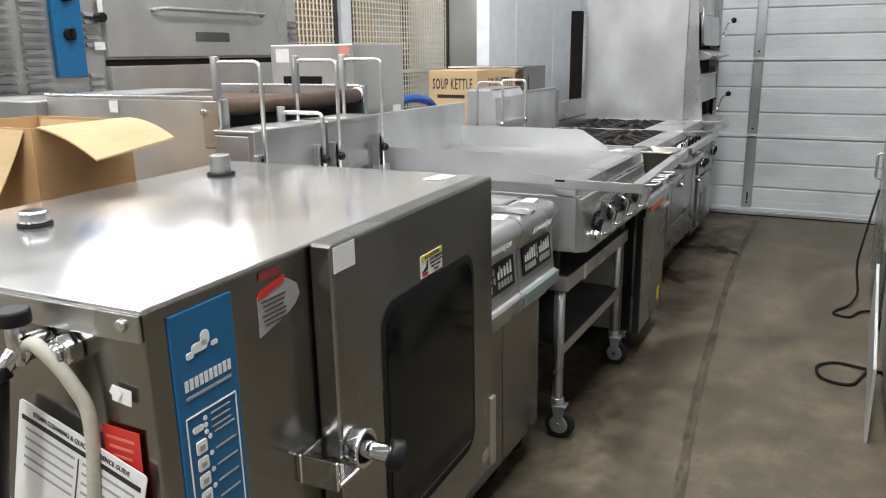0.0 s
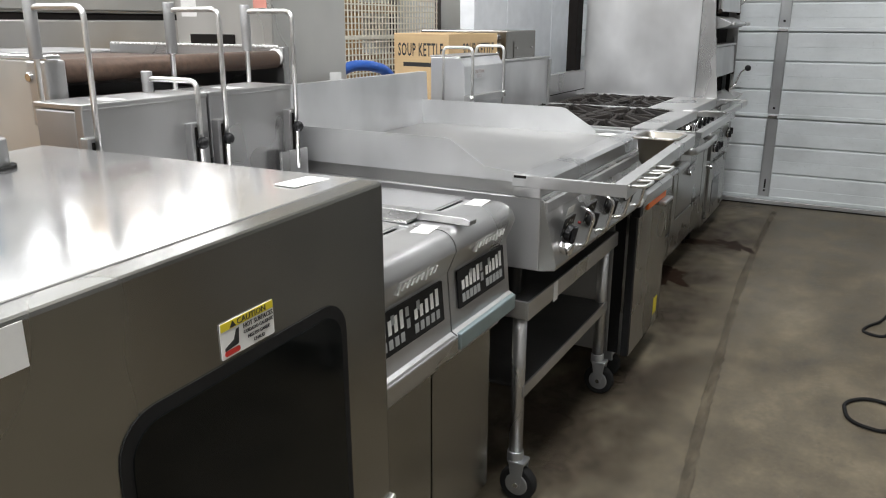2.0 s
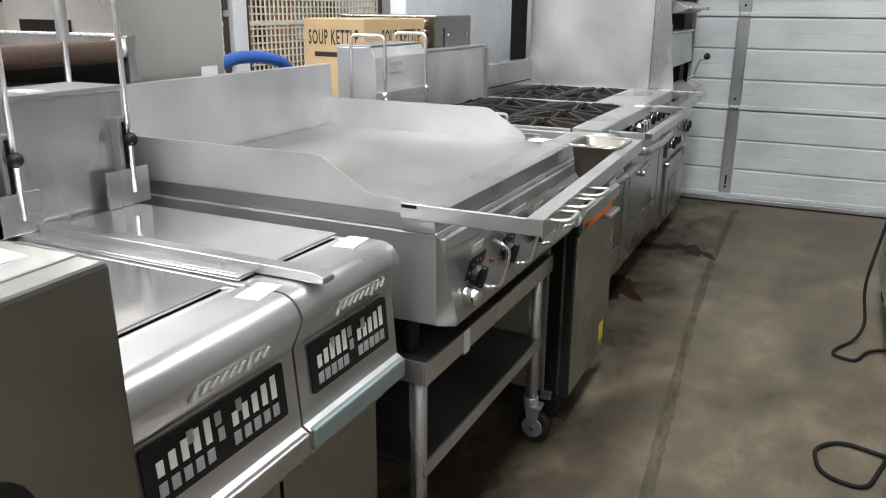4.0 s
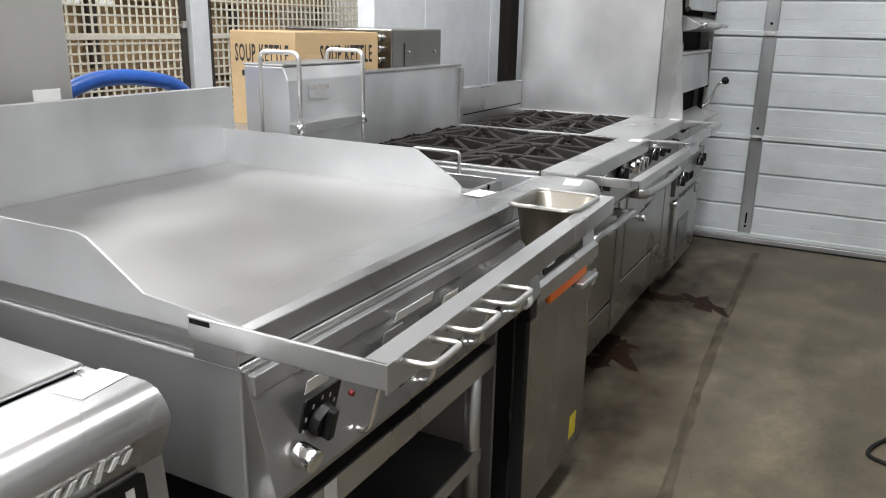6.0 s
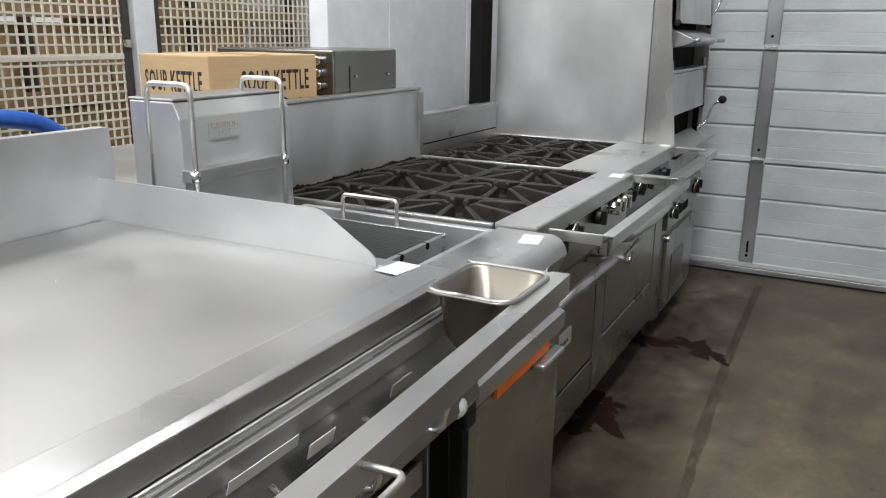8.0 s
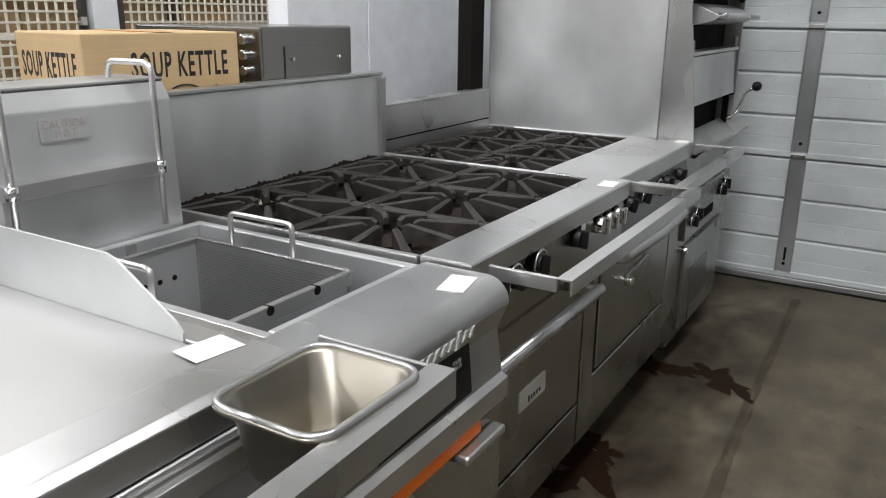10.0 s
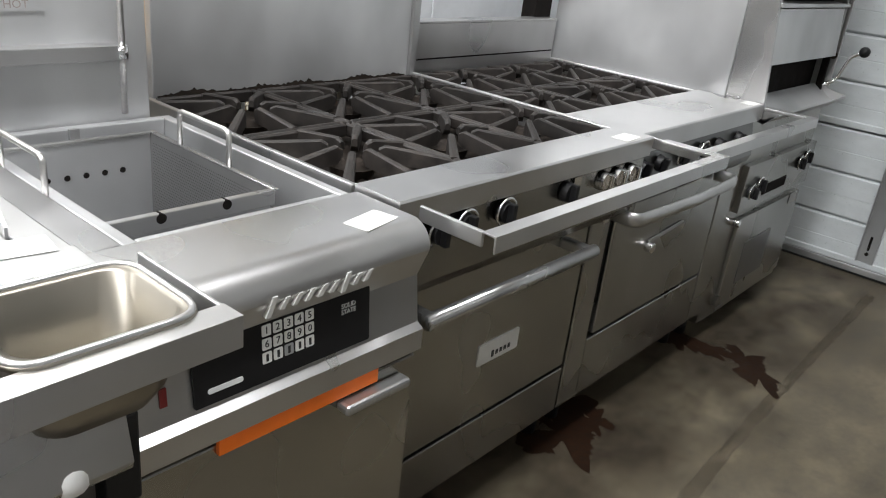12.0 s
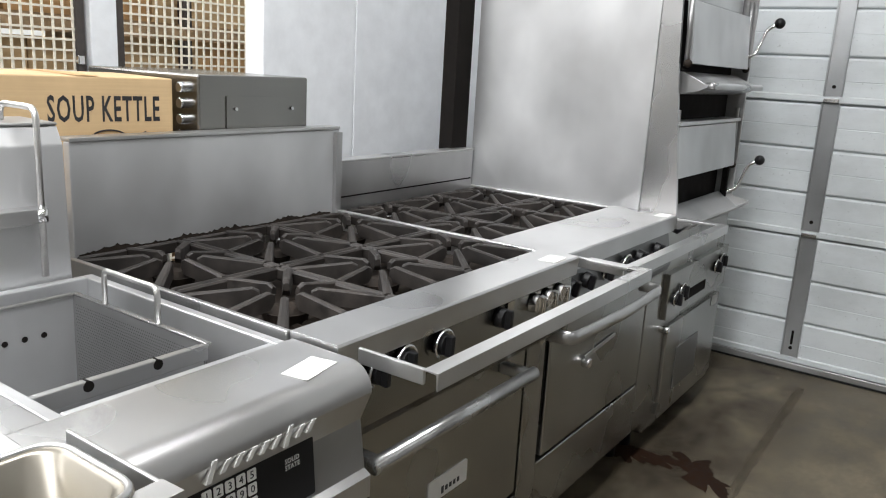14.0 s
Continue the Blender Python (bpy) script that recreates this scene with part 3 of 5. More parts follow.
    tube("hose", [(-0.205, ys - 0.036, 1.090), (-0.186, ys - 0.040, 1.100), (-0.155, ys - 0.030, 1.066), (-0.132, ys - 0.014, 1.005), (-0.132, ys - 0.014, 0.950), (-0.148, ys - 0.014, 0.85), (-0.20, ys - 0.014, 0.62)], 0.010, HOSE_GREY, ov, 0.02, 10, "pale grey spray hose")
    va = cyl("valve", (-0.215, ys + 0.004, 1.085), (-0.215, ys - 0.044, 1.085), 0.019, CHROME, ov, 18, bevel=0.004, label="chrome water valve")
    cyl("nut", (-0.165, ys + 0.004, 1.080), (-0.165, ys - 0.022, 1.080), 0.024, CHROME, va, 6, bevel=0.003)
    cyl("union", (-0.165, ys - 0.020, 1.080), (-0.165, ys - 0.034, 1.080), 0.016, CHROME, va, 16, bevel=0.003)
    cyl("stem", (-0.222, ys - 0.039, 1.062), (-0.222, ys - 0.039, 1.125), 0.013, CHROME, va, 16, bevel=0.003)
    cyl("cap", (-0.222, ys - 0.039, 1.120), (-0.222, ys - 0.039, 1.142), 0.024, BLACK, va, 16, bevel=0.004)
    gr = cyl("spray_grip", (-0.238, ys - 0.069, 1.050), (-0.285, ys - 0.069, 0.850), 0.019, BLACK, ov, 18, bevel=0.005, label="black spray gun grip")
    cyl("grip_end", (-0.285, ys - 0.069, 0.850), (-0.289, ys - 0.069, 0.836), 0.021, CHROME, gr, 18, bevel=0.003)
    cyl("grip_neck", (-0.239, ys - 0.067, 1.045), (-0.222, ys - 0.039, 1.085), 0.013, CHROME, gr, 14, bevel=0.002)
    cyl("grip_collar", (-0.235, ys - 0.069, 1.044), (-0.240, ys - 0.069, 1.062), 0.023, BLACK, gr, 18, bevel=0.003)
    tp = plate("masking_tape", facing_y(-0.080, ys, 1.024, 0, -8), 0.036, 0.024, PAPER, ov, rad=0.002, label="torn scrap of white tape")
    plate("tape_fold", facing_y(-0.089, ys - 0.002, 1.028, 8, -30), 0.020, 0.013, PAPER, tp, rad=0.002)
    rl = plate("red_label", facing_y(-0.094, ys, 0.908, 0, -2), 0.07, 0.13, RED, ov, label="red warning label")
    for k in range(7):
        plate("print_line", facing_y(-0.094, ys - 0.001, 0.956 - 0.014 * k, 0, -2), 0.052 - 0.008 * (k % 3), 0.004, plainred, rl)
    cd = plate("instruction_card", facing_y(-0.194, ys - 0.008, 0.845, 0, -17), 0.25, 0.22, PAPER, ov, 0.002, 0.006, "white laminated cleaning instruction card")
    mcard = facing_y(-0.194, ys - 0.0096, 0.845, 0, -17)
    text("lettering", "STEAM CLEANING & QUICK REFERENCE GUIDE", mcard @ pose(0, 0.097, 0), 0.0115, INK, cd, squeeze=0.78)
    plate("bar", mcard @ pose(0, 0.083, 0), 0.235, 0.008, INK, cd)
    for k in range(9):
        plate("print_line", mcard @ pose(-0.058 + 0.116 * (k % 2), 0.066 - 0.017 * (k // 2), 0), 0.10, 0.004, GREYINK, cd)
    plate("rule", mcard @ pose(0.0, 0.02, 0), 0.002, 0.10, INK, cd)
    # it stands a little askew and leans towards its hose side
    pivot = Vector((0.02, 2.0, 1.15))
    askew = Matrix.Translation(pivot) @ pose(0, 0, 0, 1.0, 0, 1.6) @ Matrix.Translation(-pivot)
    for ob in ov.children_recursive:
        if not ob.name.startswith("leg"):
            ob.data.transform(askew)
    return ov


fadedmark = plain("faded_mark", (0.42, 0.36, 0.34), 0.5, 0.0, 0.1, 40, 0)
darkred = plain("dark_red_plastic", (0.16, 0.01, 0.01), 0.4, 0.0, 0.1, 40, 0)
GREYPAPER = plain("grey_sticker", (0.36, 0.36, 0.35), 0.5, 0.0, 0.12, 40, 0.05)
fadedred = plain("torn_red_paper", (0.30, 0.05, 0.05), 0.6, 0.0, 0.4, 60, 0.1)
plainred = plain("faded_red_ink", (0.72, 0.20, 0.17), 0.5, 0.0, 0.08, 40, 0)
combi_oven()
tag_on(-0.092, 1.930, 1.1515, 0.045, 0.085, -4)


# ---- fryers ----
def fryer_shell(f, y0, y1, xf, top, back_x, door_x, mat=STEEL_V, lip=0.246):
    """Body, rounded top ledge, sloping display face, lip and door of a deep fryer."""
    prof = [(-0.178, top)]
    for k in range(13):
        a = radians(90 - 7.5 * k)
        prof.append((xf - 0.045 + 0.045 * math.cos(a), top - 0.045 + 0.045 * math.sin(a)))
    prof += [(xf - 0.022, top - 0.098), (xf - 0.010, top - lip + 0.008), (xf + 0.004, top - lip), (xf + 0.004, top - lip - 0.039), (xf - 0.06, top - lip - 0.049), (-0.178, top - lip - 0.049)]
    ob = prism("hood", prof, y0 + 0.001, y1 - 0.001, STEEL, f, label="rounded steel top and control hood")
    ob.data.polygons.foreach_set("use_smooth", [True] * len(ob.data.polygons))
    ob.data.set_sharp_from_angle(angle=radians(20))
    bx("body", back_x, door_x - 0.088, y0, y1, 0.12, top - lip - 0.039, STEEL_DULL, f, 0.003)
    dr = bx("door", door_x - 0.046, door_x, y0 + 0.003, y1 - 0.003, 0.115, top - lip - 0.052, mat, f, 0.004, "steel cabinet door")
    bx("door_gasket", door_x - 0.090, door_x - 0.044, y0 + 0.006, y1 - 0.006, 0.12, top - lip - 0.054, RUBBER, f, 0.001, "black gap behind the door")
    for ly in (y0 + 0.05, y1 - 0.05):
        for lx in (door_x - 0.09, back_x + 0.08):
            c = cyl("caster", (lx, ly - 0.014, 0.05), (lx, ly + 0.014, 0.05), 0.05, RUBBER, f, 20, bevel=0.006)
            bx("fork", lx - 0.02, lx + 0.02, ly - 0.022, ly + 0.022, 0.07, 0.125, GALV, c, 0.004)
    return dr


def vat(f, y0, y1, top, x_back, depth=0.30):
    """The open oil well: rim, four walls and floor."""
    xa, xb, ya, yb, zb = x_back, -0.178, y0 + 0.003, y1 - 0.003, top - depth
    w = 0.022
    for lo, hi in (((xa, ya, zb), (xb, ya + w, top - 0.004)), ((xa, yb - w, zb), (xb, yb, top - 0.004)), ((xa, ya + w, zb), (xa + w, yb - w, top - 0.004)), ((xb - w, ya + w, zb), (xb - 0.001, yb - w, top - 0.004)), ((xa + w, ya + w, zb), (xb - w, yb - w, zb + 0.02))):
        bm = bmesh.new()
        add_box(bm, lo, hi, 0.003)
        part("vat_wall" if hi[2] > top - 0.1 else "vat_floor", bm, STEEL_WORN, f, "worn steel oil vat wall")


def lift_loop(f, y, x_front, x_back, z_top, z_low, sleeve=True):
    tube("lift_rod", [(x_back, y, z_low), (x_back, y, z_top), (x_front, y, z_top), (x_front, y, z_low)], 0.0066, ROD, f, 0.025, 8, "bent nickel basket lift rod")
    if sleeve:
        cyl("rod_sleeve", (x_back, y, z_top - 0.11), (x_back, y, z_top + 0.018), 0.014, STEEL_DULL, f, 14, bevel=0.002)


def bar_display(f, y0, y1, xf, top):
    """Black membrane panel with white and grey keys of growing height."""
    lean = 5.0
    m = facing_x(xf - 0.0155, (y0 + y1) / 2, top - 0.150, lean)
    w = (y1 - y0) - 0.07
    dp = plate("display", m @ pose(0, 0, 0.001), w, 0.092, BLACK, f, 0.004, 0.004, "black control display with white keys")
    for half in (-1, 1):
        for k in range(5):
            x = half * w * 0.25 + (k - 2) * w * 0.077
            h = 0.022 + (0.0042 * k)
            plate("key", m @ pose(x, -0.004 + h / 2, 0.0036), 0.0125, h, PAPER, dp, 0.001)
            plate("key", m @ pose(x, -0.024, 0.0036), 0.0150, 0.020, GREYINK, dp, 0.001)
    for x in (-0.006, -0.062, 0.040):
        plate("key", m @ pose(x, 0.024, 0.0036), 0.013, 0.020, GREYINK, dp, 0.001)
    plate("key", m @ pose(-0.003, -0.002, 0.0036), 0.013, 0.020, GREYINK, dp, 0.001)
    return dp


def maker_bars(f, xf, yc, z, w, h=0.020):
    """A raised script badge, as a row of slanting embossed strokes."""
    n = 9
    for k in range(n):
        y = yc - w / 2 + w * (k + 0.5) / n
        hh, q = h * (1.45 if k in (0, 6) else 0.8), w / n * 0.30
        prism("badge_stroke", [(y - q - 0.003, z - hh / 2), (y + q * 0.2 - 0.003, z - hh / 2), (y + q + 0.003, z + hh / 2), (y - q * 0.2 + 0.003, z + hh / 2)], xf - 0.006, xf + 0.0042, BADGE, f, "x")


def fryer_pair(y0, y1, loops, group, lip_mat, lip_label):
    top, xf = 0.955, -0.062
    f = thing("deep_fryer", (-0.45, (y0 + y1) / 2, 0), "stainless steel deep fryer with basket lifts and bar-key display", "deep fryer", group)
    dr = fryer_shell(f, y0, y1, xf, top, -0.93, -0.122, STEEL_FRONT_DIM)
    bx("lip_strip", xf - 0.004, xf + 0.012, y0 + 0.004, y1 - 0.004, top - 0.284, top - 0.243, lip_mat, f, 0.004, lip_label)
    vat(f, y0, y1, top, -0.76, 0.2)
    bar_display(f, y0, y1, xf, top)
    maker_bars(f, xf - 0.004, (y0 + y1) / 2 + 0.02, top - 0.060, 0.17, 0.016)
    bx("door_handle", -0.122, -0.084, y0 + 0.004, y1 - 0.03, 0.632, 0.655, STEEL, dr, 0.006, "folded steel door handle")
    bx("vat_cover", -0.752, -0.20, y0 + 0.012, y1 - 0.012, top - 0.002, top + 0.006, STEEL_TOP_LIT, f, 0.003, "loose polished steel vat cover")
    # back panel with its slots, hangers and rods
    bx("back_panel", -0.80, -0.775, y0 + 0.002, y1 - 0.002, top - 0.05, 1.222, STEEL, f, 0.003, "upright steel back panel")
    bx("flue_box", -0.93, -0.798, y0 + 0.002, y1 - 0.002, top - 0.1, 1.214, STEEL_DULL, f, 0.004)
    bx("panel_cap", -0.935, -0.772, y0 + 0.002, y1 - 0.002, 1.216, 1.229, STEEL, f, 0.003)
    for y, z in loops:
        lift_loop(f, y, -0.745, -0.915, z, 0.99)
        s = bx("slot_bracket", -0.776, -0.752, y - 0.022, y + 0.010, 1.02, 1.16, STEEL_DULL, f, 0.003, "slotted lift bracket")
        bx("slot", -0.7535, -0.7505, y - 0.012, y - 0.004, 1.03, 1.15, DARK, s, 0)
        ball("knob", (-0.735, y - 0.005, 1.112), 0.015, BLACK, s, "black round knob")
        bx("hanger_plate", -0.752, -0.744, y - 0.075, y + 0.045, 0.962, 1.045, STEEL, f, 0.002, "steel basket hanger plate")
    return f


fryer_pair(2.052, 2.422, ((2.064, 1.43), (2.361, 1.262)), "pair of deep fryers beside the combi oven", STEEL_V, "folded steel lip strip")
fryer_pair(2.426, 2.756, ((2.452, 1.43), (2.737, 1.43)), "pair of deep fryers beside the combi oven", TEAL, "pale teal-tinted lip strip")
tagged(prism("joint_strip", [(-0.74, 0.957), (-0.74, 0.975), (-0.075, 0.975), (-0.055, 0.968), (-0.055, 0.957)], 2.478, 2.512, STEEL, None, "y", 0.002), "folded steel joint strip lying over two fryers", "joint strip")
tag_on(-0.135, 2.41, 0.9555, 0.045, 0.075, 8)
tag_on(-0.150, 2.715, 0.9555, 0.045, 0.075, 6)
bm = bmesh.new()
add_box(bm, (-0.86, 2.53, 1.2295), (-0.79, 2.575, 1.2305))
tagged(part("price_tag", bm, PAPER), "small white paper price tag lying on steel", "price tag", "price tags")
bm = bmesh.new()
add_box(bm, (-0.86, 2.14, 1.2295), (-0.79, 2.185, 1.2305))
tagged(part("price_tag", bm, PAPER), "small white paper price tag lying on steel", "price tag", "price tags")


# ---- griddle and its stand ----
def caster(parent, x, y, r=0.058):
    w = cyl("caster", (x, y - 0.016, r), (x, y + 0.016, r), r, RUBBER, parent, 28, bevel=0.008, label="black rubber caster with a grey hub")
    cyl("hub", (x, y - 0.019, r), (x, y + 0.019, r), r * 0.62, GALV, w, 24, bevel=0.003)
    cyl("axle", (x, y - 0.026, r), (x, y + 0.026, r), 0.008, CHROME, w, 10)
    for s in (-1, 1):
        prism("fork", [(x - 0.012, r - 0.012), (x + 0.012, r - 0.012), (x + 0.024, 2 * r + 0.012), (x - 0.024, 2 * r + 0.012)], y + s * 0.022 - 0.0015, y + s * 0.022 + 0.0015, GALV, w)
    bx("top_plate", x - 0.026, x + 0.026, y - 0.026, y + 0.026, 2 * r + 0.010, 2 * r + 0.022, GALV, w, 0.003)
    return w


def stand():
    s = thing("equipment_stand", (-0.45, 3.29, 0), "steel equipment stand on casters with a dark top and lower shelf", "equipment stand")
    bm = bmesh.new()
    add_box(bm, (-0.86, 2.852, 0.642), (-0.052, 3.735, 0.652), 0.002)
    part("tabletop", bm, STEEL_SHELF, s, "dark mottled top sheet")
    bx("front_apron", -0.058, -0.050, 2.850, 3.737, 0.600, 0.654, STEEL, s, 0.002)
    bx("back_apron", -0.862, -0.854, 2.850, 3.737, 0.600, 0.654, STEEL, s, 0.002)
    bx("side_apron", -0.854, -0.058, 2.850, 2.858, 0.600, 0.654, STEEL, s, 0.002)
    bx("side_apron", -0.854, -0.058, 3.729, 3.737, 0.600, 0.654, STEEL, s, 0.002)
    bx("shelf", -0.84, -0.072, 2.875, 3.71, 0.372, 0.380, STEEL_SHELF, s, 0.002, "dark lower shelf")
    bx("shelf_lip", -0.075, -0.067, 2.875, 3.71, 0.345, 0.382, STEEL, s, 0.002)
    for x in (-0.09, -0.82):
        for y in (2.886, 3.700):
            lg = cyl("leg", (x, y, 0.13), (x, y, 0.645), 0.0205, STEEL, s, 20, label="round steel leg")
            cyl("collar", (x, y, 0.128), (x, y, 0.165), 0.025, GALV, lg, 20, bevel=0.003)
            caster(s, x + 0.012, y)
    bx("paper_tag", -0.0495, -0.0485, 3.045, 3.08, 0.595, 0.655, PAPER, s, 0, "white paper tag")
    return s


stand()


def griddle():
    y0, y1, zt, zp = 2.836, 3.828, 1.006, 1.003
    g = thing("griddle", (-0.45, 3.33, 0.654), "stainless steel flat-top griddle with side splashes and tool rail", "griddle")
    bx("body", -0.93, -0.024, y0 + 0.004, y1 - 0.004, 0.752, 0.955, STEEL_DULL, g, 0.004)
    for fx in (-0.12, -0.85):
        for fy in (y0 + 0.07, y1 - 0.16):
            cyl("foot", (fx, fy, 0.653), (fx, fy, 0.757), 0.020, BLACK, g, 16, bevel=0.003)
    # plate and front ledge
    bx("plate", -0.905, -0.105, y0 + 0.012, y1 - 0.050, 0.955, zp, GRIDDLE, g, 0.004, "smooth ground griddle plate")
    prism("front_ledge", [(-0.104, 0.962), (-0.104, zt), (-0.040, zt - 0.002), (-0.028, zt - 0.010), (-0.028, 0.958), (-0.05, 0.952)], y0 + 0.002, y1, STEEL, g, "y", 0.0015, "folded steel front ledge")
    bx("side_ledge", -0.905, -0.104, y1 - 0.046, y1, 0.955, zt - 0.003, STEEL, g, 0.003)
    # splashes
    for y, nm in ((y0 + 0.002, "left"), (y1 - 0.050, "right")):
        prism("side_splash", [(-0.925, zp - 0.01), (-0.925, 1.097), (-0.315, 1.097), (-0.295, 1.092), (-0.203, 1.036), (-0.19, 1.028), (-0.02 if nm == "left" else -0.175, 1.014), (-0.02 if nm == "left" else -0.175, zp - 0.01)], y, y + 0.004, STEEL_WORN, g, "y", 0, "upright steel side splash")
    prism("back_splash", [(-0.915, zp - 0.02), (-0.926, 1.207), (-0.958, 1.207), (-0.958, 1.196), (-0.936, 1.19), (-0.926, zp - 0.02)], y0 + 0.004, y1 - 0.002, STEEL_WORN, g, "y", 0, "tall steel back splash")
    # pale speck laid on the plate as a painted lamp glint
    bx("lamp_spot", -0.60, -0.596, 3.42, 3.424, zp, zp + 0.001, PAPER, g, 0, "tiny pale speck painted as a lamp glint")
    # sloping control panel
    cp = prism("control_panel", [(-0.024, 0.950), (-0.018, 0.950), (0.026, 0.772), (0.022, 0.760), (-0.024, 0.752)], y0 + 0.006, y1 - 0.006, STEEL_V, g, "y", 0.001, "sloping steel control panel")
    bx("panel_rib", -0.022, -0.006, y0 + 0.01, y1 - 0.01, 0.915, 0.945, STEEL_DULL, cp, 0.002)
    lean = -13.9
    for k, ky in enumerate((2.955, 3.152, 3.352, 3.55)):
        m = facing_x(0.009, ky, 0.842, lean)
        plate("dial_plate", m @ pose(0.0, 0, 0.002), 0.085, 0.095, BLACK, cp, 0.003, 0.004, "black dial plate")
        kn = part_at("knob", m @ pose(0, 0, 0.004), 0.026, 0.028, BLACK, cp)
        for a in range(9):
            an = radians(225 - 33 * a)
            plate("dial_mark", m @ pose(0.036 * math.cos(an), 0.036 * math.sin(an), 0.004), 0.003, 0.007, WHITEINK, cp)
        gx = m @ pose(0.085, 0, 0)
        bm = bmesh.new()
        add_tube(bm, [gx @ v for v in fillet([(0, -0.058, 0), (0, -0.050, 0.045), (0, 0.050, 0.045), (0, 0.058, 0)], 0.02)], 0.0055, 8)
        part("knob_guard", bm, CHROME, cp, "bent chrome knob guard", True)
        plate("label", m @ pose(-0.02, 0.072, 0.002), 0.055, 0.022, PAPER if k % 2 == 0 else GREYINK, cp)
    lt = facing_x(0.014, 2.900, 0.815, lean)
    cyl("gas_valve", lt @ Vector((0, 0, 0)), lt @ Vector((0, 0, 0.035)), 0.018, CHROME, cp, 14, bevel=0.003)
    plate("rating_plate", facing_x(-0.0055, 3.26, 0.905, lean), 0.13, 0.03, WHITEINK, cp, 0.001)
    cyl("pilot_lamp", lt @ Vector((0.115, 0.045, 0)), lt @ Vector((0.115, 0.045, 0.008)), 0.0045, darkred, cp, 12)
    # tool rail
    xr = 0.205
    bx("rail_arm", -0.105, xr, y0 - 0.004, y0 + 0.002, 0.982, 1.016, STEEL, g, 0.002, "flat steel rail arm")
    bx("rail_bracket", -0.10, -0.024, y0 - 0.002, y0 + 0.004, 0.955, 0.985, STEEL, g, 0.002)
    bx("arm_slot", -0.10, -0.065, y0 - 0.0048, y0 - 0.003, 1.006, 1.013, DARK, g, 0)
    prism("rail_front", [(xr - 0.034, 1.016), (xr, 1.016), (xr, 0.978), (xr - 0.003, 0.978), (xr - 0.003, 1.013), (xr - 0.034, 1.013)], y0 - 0.004, 3.873, STEEL, g, "y", 0.0006, "flat steel rail bar").data.transform(Matrix.Translation((xr, y0, 0)) @ pose(0, 0, 0, 0, 0, 1.9) @ Matrix.Translation((-xr, -y0, 0)))
    bx("rail_arm", -0.03, xr - 0.066, 3.866, 3.872, 0.982, 1.014, STEEL, g, 0.002, "flat steel rail arm")
    for c in (2.868, 2.988, 3.105):
        tube("tool_hook", [(xr - 0.012, c, 1.006), (xr + 0.041, c, 1.010), (xr + 0.039, c + 0.077, 1.010), (xr - 0.012, c + 0.077, 1.006)], 0.0045, ROD, g, 0.015, 8, "bent wire tool hook")
    return g


def part_at(name, m, r, h, mat, parent):
    """A control knob standing on the pose m: skirt, grip ridge and pointer."""
    bm = bmesh.new()
    add_cyl(bm, (0, 0, 0), (0, 0, h * 0.55), r, 24, r * 0.9)
    add_box(bm, (-r * 0.28, -r * 0.95, h * 0.5), (r * 0.28, r * 0.95, h), 0.003)
    bm.transform(m)
    ob = part(name, bm, mat, parent, "black control knob")
    return ob


griddle()
tag_on(-0.125, 3.775, 1.0065, 0.05, 0.07, -8)


# steel pan hanging in the rail
def steel_pan():
    x0, x1, y0, y1, zt, zb = 0.000, 0.142, 3.665, 3.836, 1.020, 0.905
    p = thing("steam_pan", (0.08, 3.766, zb), "small empty stainless steam pan hung in the griddle rail", "steam pan")
    bm = bmesh.new()
    def ring(inset, z, r):
        out = []
        for cx, cy, a0 in ((x1 - inset - r, y1 - inset - r, 0), (x0 + inset + r, y1 - inset - r, 90), (x0 + inset + r, y0 + inset + r, 180), (x1 - inset - r, y0 + inset + r, 270)):
            for k in range(6):
                a = radians(a0 + 18 * k)
                out.append(bm.verts.new((cx + r * math.cos(a), cy + r * math.sin(a), z)))
        return out
    rings = [ring(-0.010, zt - 0.006, 0.034), ring(-0.010, zt - 0.001, 0.034), ring(-0.003, zt, 0.032), ring(0.004, zt - 0.003, 0.03), ring(0.014, zb + 0.03, 0.03), ring(0.026, zb + 0.006, 0.03), ring(0.045, zb, 0.025)]
    for a, b in zip(rings, rings[1:]):
        n = len(a)
        for k in range(n):
            bm.faces.new((a[k], a[(k + 1) % n], b[(k + 1) % n], b[k]))
    bm.faces.new(rings[-1])
    ob = part("bowl", bm, PAN, p, "", True)
    bm = bmesh.new()
    mx, e = (x0 + x1) / 2, 0.006
    r0 = fillet([(mx, y0 - e, zt), (x1 + e, y0 - e, zt), (x1 + e, y1 + e, zt), (x0 - e, y1 + e, zt), (x0 - e, y0 - e, zt), (mx, y0 - e, zt)], 0.036, 7)
    add_tube(bm, r0, 0.004, 8)
    part("rim", bm, STEEL, p, "rolled bright rim", True)
    so = ob.modifiers.new("thickness", "SOLIDIFY")
    so.thickness, so.offset = 0.0015, 0
    return p


steel_pan()


